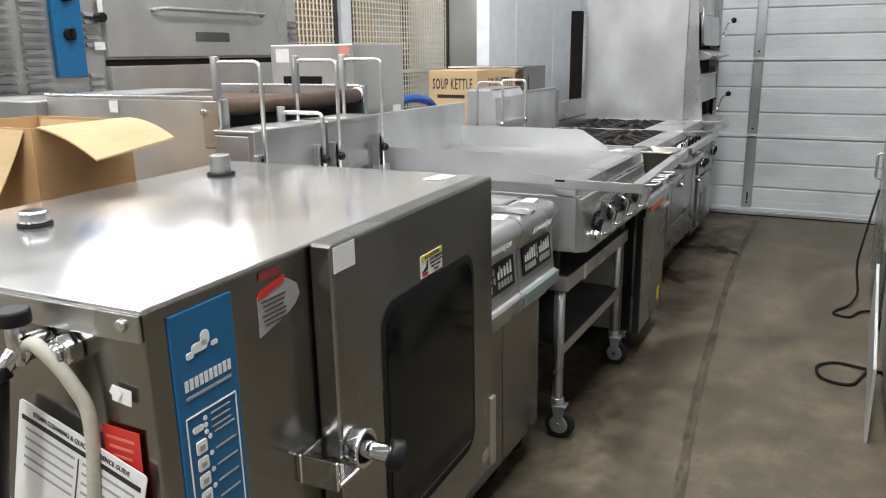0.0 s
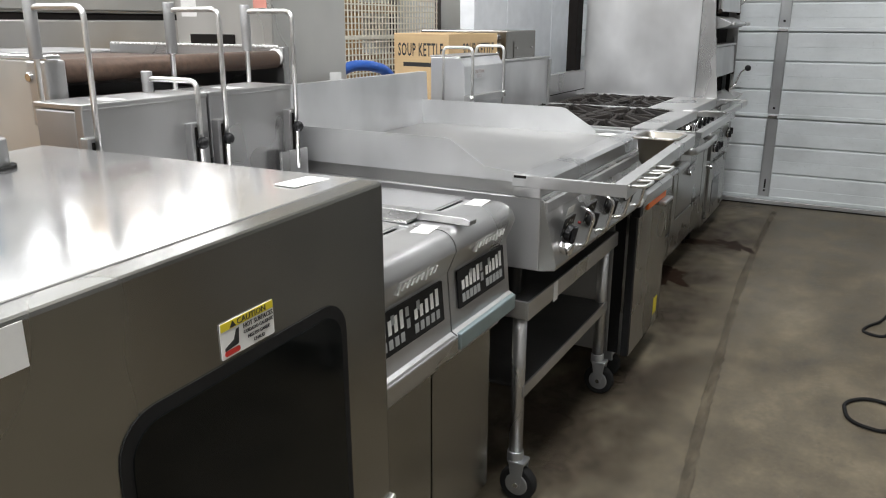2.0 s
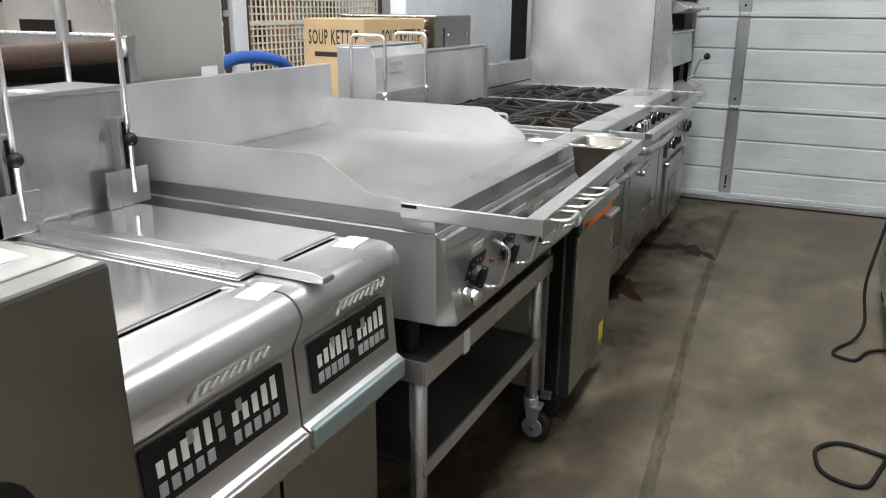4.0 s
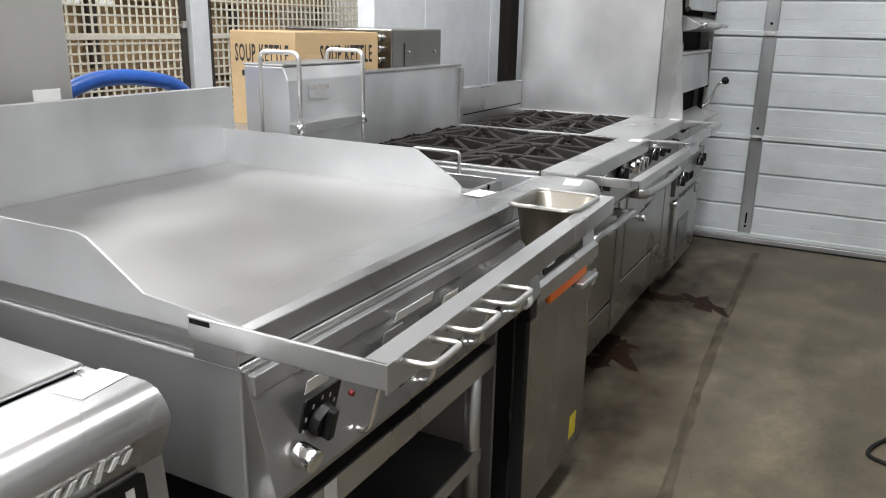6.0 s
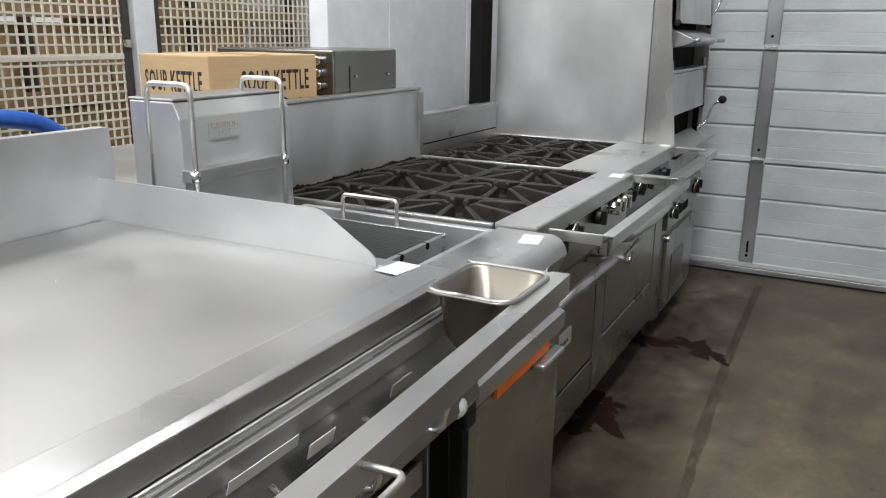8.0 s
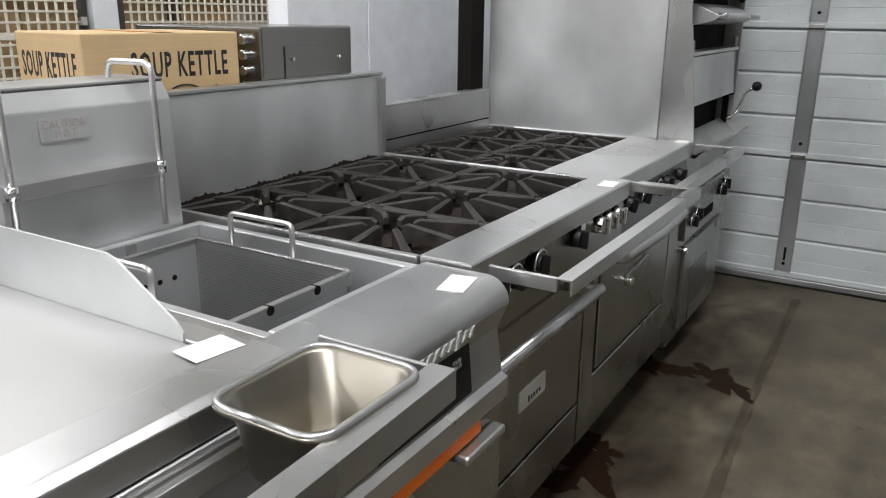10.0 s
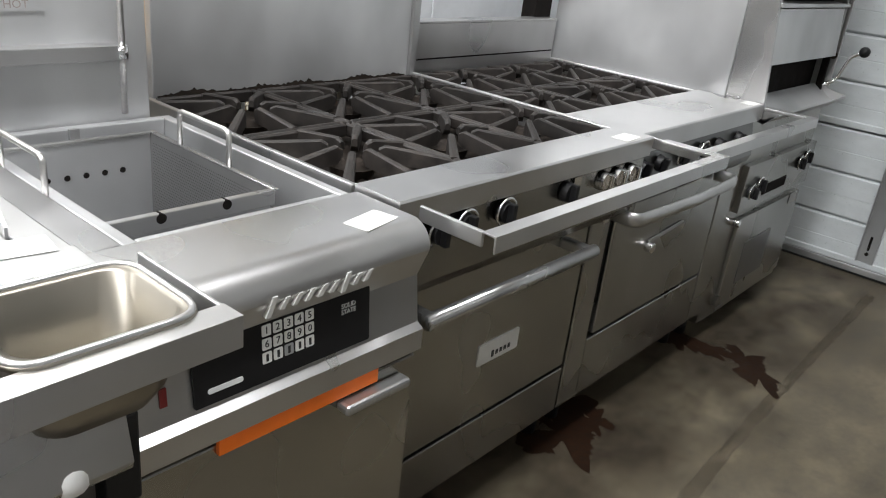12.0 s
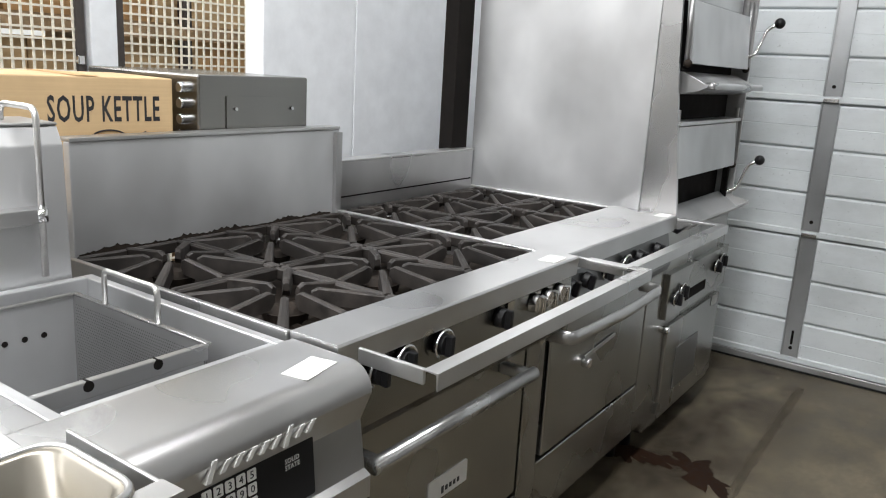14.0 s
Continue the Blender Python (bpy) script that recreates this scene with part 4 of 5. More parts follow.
# ---- fryer with keypad ----
def keypad_fryer():
    y0, y1, top, xf = 3.835, 4.352, 0.955, 0.002
    f = thing("deep_fryer", (-0.42, 4.12, 0), "stainless steel deep fryer with black keypad and orange strip", "deep fryer")
    dr = fryer_shell(f, y0, y1, xf, top, -0.90, -0.004, STEEL_OVEN_SHADED, 0.19)
    y0, y1 = 3.925, 4.345
    bx("side_deck", -0.785, -0.179, 3.836, y0 - 0.001, top - 0.06, top, STEEL, f, 0.002, "flat steel side deck")
    vat(f, y0, y1, top, -0.775, 0.34)
    m = facing_x(xf - 0.0150, 4.079, 0.826, 5.0)
    dp = plate("keypad", m @ pose(0, 0, 0.001), 0.312, 0.092, BLACK, f, 0.004, 0.004, "black keypad panel with white number keys")
    n = 0
    for row in range(3):
        for c in range(5):
            mm = m @ pose(-0.040 + 0.0190 * c, 0.033 - 0.0210 * row, 0.0036)
            plate("key", mm, 0.0155, 0.0172, PAPER if (row, c) != (2, 2) else GREYINK, dp, 0.001, 0.002)
            if row < 2:
                n += 1
                text("digit", str(n % 10), mm @ pose(0, 0, 0.0008), 0.0155, INK, dp)
            else:
                plate("key_symbol", mm @ pose(0, 0, 0.0008), 0.004, 0.011, INK, dp)
    for k, line in enumerate(("SOLID", "STATE")):
        text("lettering", line, m @ pose(0.112, 0.026 - 0.010 * k, 0.0036), 0.0105, WHITEINK, dp)
    plate("emblem", m @ pose(-0.108, -0.026, 0.0036), 0.055, 0.008, WHITEINK, dp, rad=0.003)
    maker_bars(f, xf - 0.0025, 4.125, top - 0.053, 0.20, 0.020)
    bx("orange_strip", -0.0042, 0.004, 3.953, 4.253, 0.698, 0.7255, ORANGE, f, 0.001, "bright orange plastic strip")
    bx("door_handle", -0.006, 0.024, 4.172, 4.315, 0.672, 0.690, STEEL, dr, 0.006, "folded steel door handle")
    plate("rocker_switch", facing_x(-0.013, 3.882, 0.815, 5), 0.010, 0.026, darkred, f, 0.004, label="dark red rocker switch")
    plate("yellow_sticker", facing_x(-0.0034, 4.25, 0.205), 0.055, 0.075, YELLOW, dr, 0.001, label="yellow warning sticker")
    bx("corner_block", -0.022, 0.012, 3.792, 3.838, 0.700, 0.830, BLACK, f, 0.004, "black plastic corner block")
    bx("edge_post", -0.030, -0.002, 3.806, 3.834, 0.125, 0.702, RUBBER, f, 0.003, "black edge post")
    kb = ball("drain_knob", (0.004, 3.752, 0.772), 0.027, PAPER, f, "white round drain knob", 0.9)
    cyl("knob_stem", (-0.09, 3.80, 0.772), (0.0, 3.757, 0.772), 0.009, CHROME, kb, 12)
    # flue at the back, leaning
    prism("flue", [(-0.785, top - 0.08), (-0.795, 1.225), (-0.815, 1.262), (-0.955, 1.262), (-0.955, top - 0.08)], y0 - 0.010, 4.306, STEEL_WORN, f, "y", 0.003, "upright steel flue")
    bx("flue_seam", -0.797, -0.792, y0 - 0.008, 4.304, 1.09, 1.094, DARK, f, 0)
    bx("flue_cap", -0.96, -0.812, y0 - 0.010, 4.306, 1.2625, 1.269, STEEL_DULL, f, 0.003)
    pl = plate("caution_plate", facing_x(-0.7915, 4.054, 1.190, 2), 0.102, 0.042, STEEL_WORN, f, 0.002, 0.002, "pressed caution hot plate")
    text("lettering", "CAUTION", facing_x(-0.7900, 4.054, 1.200, 2), 0.021, fadedmark, pl)
    text("lettering", "HOT", facing_x(-0.7903, 4.054, 1.181, 2), 0.021, fadedmark, pl)
    # hanger rods with cross bar
    for y in (3.866 + 0.05, 4.234):
        lift_loop(f, y, -0.757, -0.895, 1.303, 0.97, False)
        cyl("rod_clip", (-0.757, y, 1.082), (-0.757, y, 1.106), 0.012, CHROME, f, 12)
    bx("hanger_bar", -0.79, -0.752, 3.905, 4.245, 1.078, 1.108, STEEL, f, 0.002, "flat steel basket hanger bar")
    return f


keypad_fryer()
tag_on(-0.062, 4.275, 0.9555, 0.048, 0.085, 12)


def fry_basket():
    """An open sheet-steel crumb basket with perforated ends and two wire handles."""
    x0, x1, y0, y1, zt, zb = -0.690, -0.285, 3.930, 4.252, 0.945, 0.68
    b = thing("fryer_basket", (-0.43, 4.08, zb), "steel fryer basket with drilled sides and wire handles", "fryer basket")
    t = 0.003
    bx("side_panel", x0, x1, y0, y0 + t, zb, zt, STEEL_WORN, b, 0.001)
    bx("side_panel", x0, x1, y1 - t, y1, zb, zt, STEEL_DULL, b, 0.001)
    bx("end_panel", x0, x0 + t, y0 + t, y1 - t, zb, zt, STEEL_WORN, b, 0.001)
    ep = bx("end_panel", x1 - t, x1, y0 + t, y1 - t, zb, zt, STEEL_WORN, b, 0.001)
    bx("bottom", x0 + t, x1 - t, y0 + t, y1 - t, zb, zb + t, STEEL_SHELF, b, 0.001)
    for n, lo, hi in (("rim", (x0 - 0.006, y0 - 0.009, zt - 0.004), (x1 + 0.006, y0 + 0.003, zt + 0.002)), ("rim", (x0 - 0.006, y1 - 0.003, zt - 0.004), (x1 + 0.006, y1 + 0.009, zt + 0.002)), ("rim", (x0 - 0.006, y0 + 0.003, zt - 0.004), (x0 + 0.006, y1 - 0.003, zt + 0.002)), ("rim", (x1 - 0.002, y0 + 0.003, zt - 0.026), (x1 + 0.012, y1 - 0.003, zt + 0.002))):
        bm = bmesh.new()
        add_box(bm, lo, hi, 0.002)
        part(n, bm, STEEL, b)
    for k in range(7):
        y = y0 + 0.035 + k * 0.037
        cyl("drain_hole", (x0 + t - 0.001, y, 0.875), (x0 + t + 0.0008, y, 0.875), 0.006, DARK, b, 12)
    bm = bmesh.new()
    for i in range(66):
        for j in range(36):
            x = x0 + 0.012 + i * 0.0061 + 0.003 * (j % 2)
            z = 0.715 + j * 0.0060
            yy = y1 - t - 0.0004
            bm.faces.new([bm.verts.new((x + a, yy, z + b)) for a, b in ((0, -0.0017), (0.0017, 0), (0, 0.0017), (-0.0017, 0))])
    ob = part("perforated_screen", bm, STEEL_SHELF, b, "rows of small drilled holes")
    ob["kind"] = "stuff"
    for y in (y0 + 0.105, y1 - 0.10):
        cyl("notch", (x1 + 0.0130, y, zt - 0.006), (x1 - 0.0025, y, zt - 0.006), 0.0085, DARK, b, 16)
    for y in (y0 - 0.003, y1 + 0.003):
        tube("handle", [(-0.42, y, zt - 0.01), (-0.42, y, zt + 0.068), (-0.585, y, zt + 0.068), (-0.585, y, zt - 0.01)], 0.0055, ROD, b, 0.014, 8, "bent wire handle")
    bx("hook", x0 - 0.012, x0 - 0.004, 4.09, 4.11, zt - 0.02, zt + 0.022, STEEL, b, 0.001)
    return b


fry_basket()


# ---- ranges ----
def grate(x0, x1, y0, y1, z):
    """One cast-iron top grate: frame, eight long fingers that rise towards the burner, and short ones between them."""
    bm = bmesh.new()
    t = 0.013
    for lo, hi in (((x0, y0, z - 0.030), (x1, y0 + t, z)), ((x0, y1 - t, z - 0.030), (x1, y1, z)), ((x0, y0 + t, z - 0.030), (x0 + t, y1 - t, z)), ((x1 - t, y0 + t, z - 0.030), (x1, y1 - t, z))):
        add_box(bm, lo, hi, 0.004, 1)
    cx, cy = (x0 + x1) / 2, (y0 + y1) / 2

    def finger(a, inner, w0, w1, rise):
        dx, dy = math.cos(a), math.sin(a)
        lim = min((x1 - cx - 0.004) / max(abs(dx), 1e-6), (y1 - cy - 0.004) / max(abs(dy), 1e-6))
        rows = []
        for r, w, lo, hi in ((inner, w0 * 0.75, z - 0.006, z + rise - 0.007), (inner + 0.014, w0, z - 0.020, z + rise), (lim, w1, z - 0.026, z + 0.002)):
            rows.append([bm.verts.new((cx + dx * r - dy * s, cy + dy * r + dx * s, zz)) for s, zz in ((-w * 1.2, lo), (w * 1.2, lo), (w, hi - 0.003), (w * 0.45, hi), (-w * 0.45, hi), (-w, hi - 0.003))])
        for p, q in zip(rows, rows[1:]):
            for i in range(6):
                bm.faces.new((p[i], p[(i + 1) % 6], q[(i + 1) % 6], q[i]))
        bm.faces.new(rows[0][::-1])
        bm.faces.new(rows[-1])
    for k in range(8):
        finger(math.pi / 4 * k, 0.034 if k % 2 == 0 else 0.052, 0.0075, 0.0105, 0.017)
    return bm


def burner_top(rng_thing, x0, x1, y0, y1, nx, ny, z):
    """The rows of grates with burner heads in a dark tray."""
    bx("burner_tray", x0, x1, y0, y1, z - 0.10, z - 0.055, BURNT, rng_thing, 0.002, "burnt dark burner tray")
    dx, dy = (x1 - x0) / nx, (y1 - y0) / ny
    for i in range(nx):
        for j in range(ny):
            ga, gb = x0 + i * dx + 0.003, x0 + (i + 1) * dx - 0.003
            ha, hb = y0 + j * dy + 0.003, y0 + (j + 1) * dy - 0.003
            part("grate", grate(ga, gb, ha, hb, z), IRON, rng_thing, "black cast-iron grate")
            bm = bmesh.new()
            cx, cy = (ga + gb) / 2, (ha + hb) / 2
            add_cyl(bm, (cx, cy, z - 0.07), (cx, cy, z - 0.030), 0.040, 20, 0.050)
            add_cyl(bm, (cx, cy, z - 0.030), (cx, cy, z - 0.020), 0.044, 20, 0.020)
            for s in range(2):
                add_cyl(bm, (cx, cy, z - 0.06), (cx + 0.11, cy + 0.03 * (2 * s - 1), z - 0.062), 0.014, 8)
            part("burner", bm, BURNT, rng_thing, "rusty cast burner head")


def range_body(r, x_back, x_front, y0, y1, z_top):
    bx("body", x_back, x_front - 0.03, y0, y1, 0.15, z_top - 0.10, STEEL_DULL, r, 0.003)
    for lx in (x_front - 0.10, x_back + 0.1):
        for ly in (y0 + 0.06, y1 - 0.06):
            cyl("foot", (lx, ly, 0.0), (lx, ly, 0.155), 0.024, BLACK, r, 16, r2=0.03)
    for yy in (y0, y1 - 0.014):
        bx("side_rim", x_back, -0.20, yy, yy + 0.014, z_top - 0.10, z_top - 0.004, STEEL, r, 0.003, "bright steel side rim")


def guard_rail(r, y0, y1, xr, x_in, z, w=0.029):
    bx("rail_arm", x_in, xr - w, y0, y0 + 0.008, z - 0.028, z, STEEL, r, 0.002, "flat steel rail arm")
    bx("rail_arm", x_in, xr - w, y1 - 0.034, y1, z - 0.010, z, STEEL, r, 0.002, "flat steel rail arm")
    prism("rail_front", [(xr - w, z), (xr, z), (xr, z - 0.030), (xr - 0.003, z - 0.030), (xr - 0.003, z - 0.003), (xr - w, z - 0.003)], y0, y1, STEEL, r, "y", 0.0006, "flat steel rail bar")


def range_knob(r, x, y, z, lean=-12, guard=True, chrome=False):
    m = facing_x(x, y, z, lean)
    k = part_at("knob", m, 0.024, 0.034, CHROME if chrome else BLACK, r)
    if guard:
        bm = bmesh.new()
        pts = [m @ Vector((0.030 * math.cos(a), 0.030 * math.sin(a), 0.012)) for a in [radians(-60 + 24 * i) for i in range(13)]]
        add_tube(bm, pts, 0.0035, 6)
        part("knob_ring", bm, CHROME, k, "chrome ring guard", True)
    return k


def six_burner_range():
    y0, y1, zt = 4.358, 5.272, 0.964
    r = thing("gas_range", (-0.5, 4.81, 0), "stainless steel six-burner gas range with oven and guard rail", "gas range")
    range_body(r, -0.95, -0.16, y0, y1, zt)
    burner_top(r, -0.925, -0.195, y0 + 0.016, y1 - 0.002, 2, 3, zt - 0.012)
    # front landing ledge and control recess
    prism("front_ledge", [(-0.193, zt - 0.09), (-0.193, zt), (-0.084, zt), (-0.080, zt - 0.004), (-0.084, zt - 0.050), (-0.090, zt - 0.050), (-0.092, zt - 0.012), (-0.18, zt - 0.02)], y0 + 0.001, y1 - 0.001, STEEL, r, "y", 0.0008, "broad steel landing ledge")
    # darker steel paints the shade of the recess
    cp = prism("control_panel", [(-0.18, zt - 0.03), (-0.096, zt - 0.02), (-0.096, zt - 0.185), (-0.11, zt - 0.21), (-0.18, zt - 0.21)], y0 + 0.004, y1 - 0.004, STEEL_FRONT_DIM, r, "y", 0, "recessed steel control panel")
    for i, ky in enumerate((4.475, 4.552, 4.675, 4.905, 5.06, 5.125, 5.19)):
        range_knob(cp, -0.094, ky, zt - 0.082, -2, i < 3, i > 3)
    plate("pilot_plate", facing_x(-0.0935, 4.95, zt - 0.085, -2), 0.03, 0.06, CHROME, cp, 0.004, label="bright pilot plate")
    guard_rail(r, 4.385, 5.300, 0.106, -0.06, 0.960)
    # backguard
    bx("backguard", -0.955, -0.93, y0 + 0.035, y1, zt - 0.04, 1.212, STEEL_WORN, r, 0.003, "tall burnt steel backguard")
    bx("backguard_edge", -0.93, -0.915, y1 - 0.028, y1, zt - 0.04, 1.205, STEEL, r, 0.003)
    bx("backguard_cap", -0.975, -0.926, y0 + 0.035, y1, 1.212, 1.222, STEEL, r, 0.002)
    bm = bmesh.new()
    lows, highs = [], []
    for k in range(121):
        y = y0 + 0.045 + (y1 - y0 - 0.08) * k / 120
        h = 0.003 + 0.022 * max(0.0, noise.noise((y * 9, 2, 0)) + 0.15) * (0.6 + noise.noise((y * 60, 4, 0))) + 0.012 * max(0.0, noise.noise((y * 95, 5, 0)))
        lows.append(bm.verts.new((-0.926, y, zt - 0.03)))
        highs.append(bm.verts.new((-0.9285, y, zt - 0.014 + h)))
    for k in range(120):
        bm.faces.new((lows[k], lows[k + 1], highs[k + 1], highs[k]))
    part("burnt_crust", bm, BURNT, r, "burnt crust along the backguard")
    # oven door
    bx("upper_rail", -0.19, -0.150, y0 + 0.004, y1 - 0.004, 0.735, 0.768, STEEL_OVEN_SHADED, r, 0.003)
    d = bx("oven_door", -0.19, -0.156, y0 + 0.022, 5.165, 0.302, 0.730, STEEL_OVEN_SHADED, r, 0.005, "plain steel oven door")
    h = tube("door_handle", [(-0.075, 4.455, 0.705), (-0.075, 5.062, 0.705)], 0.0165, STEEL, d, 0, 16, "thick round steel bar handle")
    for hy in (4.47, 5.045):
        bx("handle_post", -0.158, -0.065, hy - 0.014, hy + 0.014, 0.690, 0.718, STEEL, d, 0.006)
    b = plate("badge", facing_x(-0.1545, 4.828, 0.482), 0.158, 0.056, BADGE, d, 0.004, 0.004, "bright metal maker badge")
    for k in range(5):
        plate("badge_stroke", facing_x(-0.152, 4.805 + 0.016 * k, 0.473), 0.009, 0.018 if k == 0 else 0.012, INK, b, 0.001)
    bx("side_strip", -0.19, -0.152, 5.170, y1 - 0.004, 0.155, 0.730, STEEL_OVEN_SHADED, r, 0.003)
    bx("kick_panel", -0.19, -0.156, y0 + 0.004, 5.166, 0.152, 0.292, STEEL_OVEN_SHADED, r, 0.003, "plain steel kick panel")
    cyl("latch", (-0.152, 5.20, 0.742), (-0.128, 5.20, 0.742), 0.016, CHROME, r, 16, bevel=0.004, label="small chrome latch")
    return r


six_burner_range()
tag_on(-0.115, 5.185, 0.9645, 0.045, 0.075, 4)


def four_burner_range():
    y0, y1, zt = 5.276, 6.168, 0.952
    r = thing("gas_range", (-0.55, 5.72, 0), "stainless steel gas range with deep landing ledge and oven", "gas range")
    range_body(r, -1.02, -0.16, y0, y1, zt)
    burner_top(r, -0.985, -0.372, y0 + 0.004, y1 - 0.004, 2, 3, zt - 0.012)
    prism("front_ledge", [(-0.370, zt - 0.09), (-0.370, zt), (-0.136, zt), (-0.132, zt - 0.004), (-0.134, zt - 0.056), (-0.140, zt - 0.056), (-0.144, zt - 0.01), (-0.35, zt - 0.02)], y0 + 0.001, y1 - 0.001, STEEL, r, "y", 0.0008, "very broad steel landing ledge")
    # dark steel here stands for shade under the landing ledge
    cp = prism("control_panel", [(-0.22, zt - 0.022), (-0.156, zt - 0.045), (-0.130, zt - 0.175), (-0.14, zt - 0.20), (-0.22, zt - 0.20)], y0 + 0.004, y1 - 0.004, STEEL_SHELF, r, "y", 0, "recessed control panel with the ledge's shade put into its steel")
    for i, ky in enumerate((5.36, 5.46, 5.60, 5.74, 5.86, 6.02)):
        range_knob(cp, -0.144, ky, zt - 0.100, -10, i in (2, 3))
    guard_rail(r, 5.308, 6.145, 0.056, -0.11, 0.952)
    bx("backguard", -1.025, -1.0, y0, y1 - 0.012, zt - 0.04, 1.092, STEEL, r, 0.003, "low steel backguard")
    bx("backguard_cap", -1.06, -0.997, y0, y1 - 0.012, 1.092, 1.100, STEEL, r, 0.002)
    bx("backguard_seam", -1.001, -0.9985, y0, y1 - 0.02, 0.975, 0.980, DARK, r, 0)
    bx("upper_rail", -0.19, -0.150, y0 + 0.03, y1 - 0.004, 0.742, 0.765, STEEL_OVEN_SHADED, r, 0.003)
    d = bx("oven_door", -0.19, -0.156, 5.310, 6.03, 0.350, 0.738, STEEL_OVEN_SHADED, r, 0.005, "plain steel oven door")
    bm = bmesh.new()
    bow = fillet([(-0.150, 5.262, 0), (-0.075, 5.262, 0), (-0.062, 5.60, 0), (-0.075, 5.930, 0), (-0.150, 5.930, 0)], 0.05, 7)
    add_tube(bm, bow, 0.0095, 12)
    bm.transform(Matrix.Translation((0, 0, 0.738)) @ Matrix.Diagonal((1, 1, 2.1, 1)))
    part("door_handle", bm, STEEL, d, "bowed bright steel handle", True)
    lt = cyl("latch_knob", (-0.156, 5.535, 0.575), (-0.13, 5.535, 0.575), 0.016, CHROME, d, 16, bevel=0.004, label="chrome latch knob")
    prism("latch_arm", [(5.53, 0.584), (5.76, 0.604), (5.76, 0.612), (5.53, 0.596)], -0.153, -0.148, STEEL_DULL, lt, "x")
    # the gap's shade is a solid dark strip
    bx("dark_gap", -0.19, -0.166, y0 + 0.003, 5.306, 0.45, 0.73, DARK, r, 0, "dark strip standing in for the shaded gap beside the oven door")
    bx("side_strip", -0.19, -0.154, 6.036, y1 - 0.004, 0.155, 0.738, STEEL_OVEN_SHADED, r, 0.003)
    bx("kick_panel", -0.19, -0.156, y0 + 0.004, 6.030, 0.152, 0.341, STEEL_OVEN_SHADED, r, 0.003, "plain steel kick panel")
    return r


four_burner_range()
tag_on(-0.165, 6.125, 0.9525, 0.045, 0.07, 4)


# ---- upright broiler ----
def upright_broiler():
    y0, y1, x0, xf = 6.176, 6.985, -1.02, -0.135
    b = thing("upright_broiler", (-0.58, 6.6, 0), "tall stainless steel double-deck broiler with crank handles", "broiler")
    bx("side_panel", x0, -0.275, y0, y0 + 0.012, 0.90, 1.98, STEEL_WORN, b, 0.003, "tall cloudy steel side panel")
    prism("side_strip", [(-0.272, 0.90), (-0.272, 1.98), (-0.222, 1.98), (-0.19, 1.45), (-0.135, 0.952), (-0.135, 0.90)], y0 - 0.003, y0 + 0.012, STEEL, b, "y", 0.001)
    bx("side_panel", x0, -0.16, y1 - 0.012, y1, 0.90, 1.98, STEEL_DULL, b, 0.003)
    bx("back_panel", x0, x0 + 0.012, y0 + 0.012, y1 - 0.012, 0.90, 1.98, STEEL_DULL, b, 0.003)
    bx("top_panel", x0, -0.2, y0, y1, 1.98, 1.995, STEEL_DULL, b, 0.003)
    # solid dark block nearly fills the opening, as painted shade
    bx("chamber", x0 + 0.02, -0.235, y0 + 0.014, y1 - 0.014, 0.91, 1.97, DARK, b, 0, "solid dark block painted as the broiler chamber's inner shade")
    bx("inner_shelf", -0.234, -0.165, y0 + 0.014, y1 - 0.014, 1.262, 1.276, STEEL_WORN, b, 0.002)
    # two decks of doors
    for z0, z1, lean in ((1.074, 1.258, 0.012), (1.478, 1.69, 0.012)):
        d = prism("deck_door", [(-0.195 + lean, z0), (-0.170 + lean, z0), (-0.175, z1), (-0.200, z1)], y0 + 0.035, y1 - 0.05, STEEL_WORN, b, "y", 0.002, "heat-stained steel deck door")
        for hy in (y0 + 0.022, y1 - 0.036):
            cyl("hinge_rod", (-0.175, hy, z0 - 0.01), (-0.180, hy, z1 + 0.06), 0.009, STEEL_DULL, d, 12)
            ball("hinge_pin", (-0.170, hy, z0 + 0.0), 0.015, BURNT, d, "rusty hinge pin")
    bx("deck_door", -0.235, -0.21, y0 + 0.035, y1 - 0.05, 1.70, 1.95, STEEL_WORN, b, 0.003, "heat-stained steel deck door")
    # pull handle of the upper grid
    dw = prism("grid_drawer", [(-0.21, 1.372), (-0.19, 1.372), (-0.13, 1.385), (-0.10, 1.40), (-0.10, 1.408), (-0.19, 1.45), (-0.21, 1.45)], y0 + 0.05, y1 - 0.09, STEEL_DULL, b, "y", 0.002, "steel grid drawer front")
    cyl("pull_bar", (-0.085, y0 + 0.06, 1.405), (-0.085, y1 - 0.10, 1.405), 0.012, STEEL, dw, 16, bevel=0.003)
    cyl("pull_end", (-0.11, y0 + 0.07, 1.405), (-0.075, y0 + 0.07, 1.405), 0.013, STEEL_DULL, dw, 14)
    # crank handles with ball knobs
    for z in (1.652, 1.080):
        cr = tube("crank", [(-0.19, y1 - 0.035, z - 0.13), (-0.15, y1 + 0.008, z - 0.11), (-0.12, y1 + 0.024, z - 0.005), (-0.080, y1 + 0.030, z + 0.018)], 0.008, CHROME, b, 0.02, 10, "bent steel crank handle")
        bx("crank_slot", -0.205, -0.18, y1 - 0.046, y1 - 0.026, z - 0.16, z - 0.01, DARK, b, 0.002)
        ball("ball_knob", (-0.075, y1 + 0.030, z + 0.020), 0.022, BLACK, cr, "black ball knob")
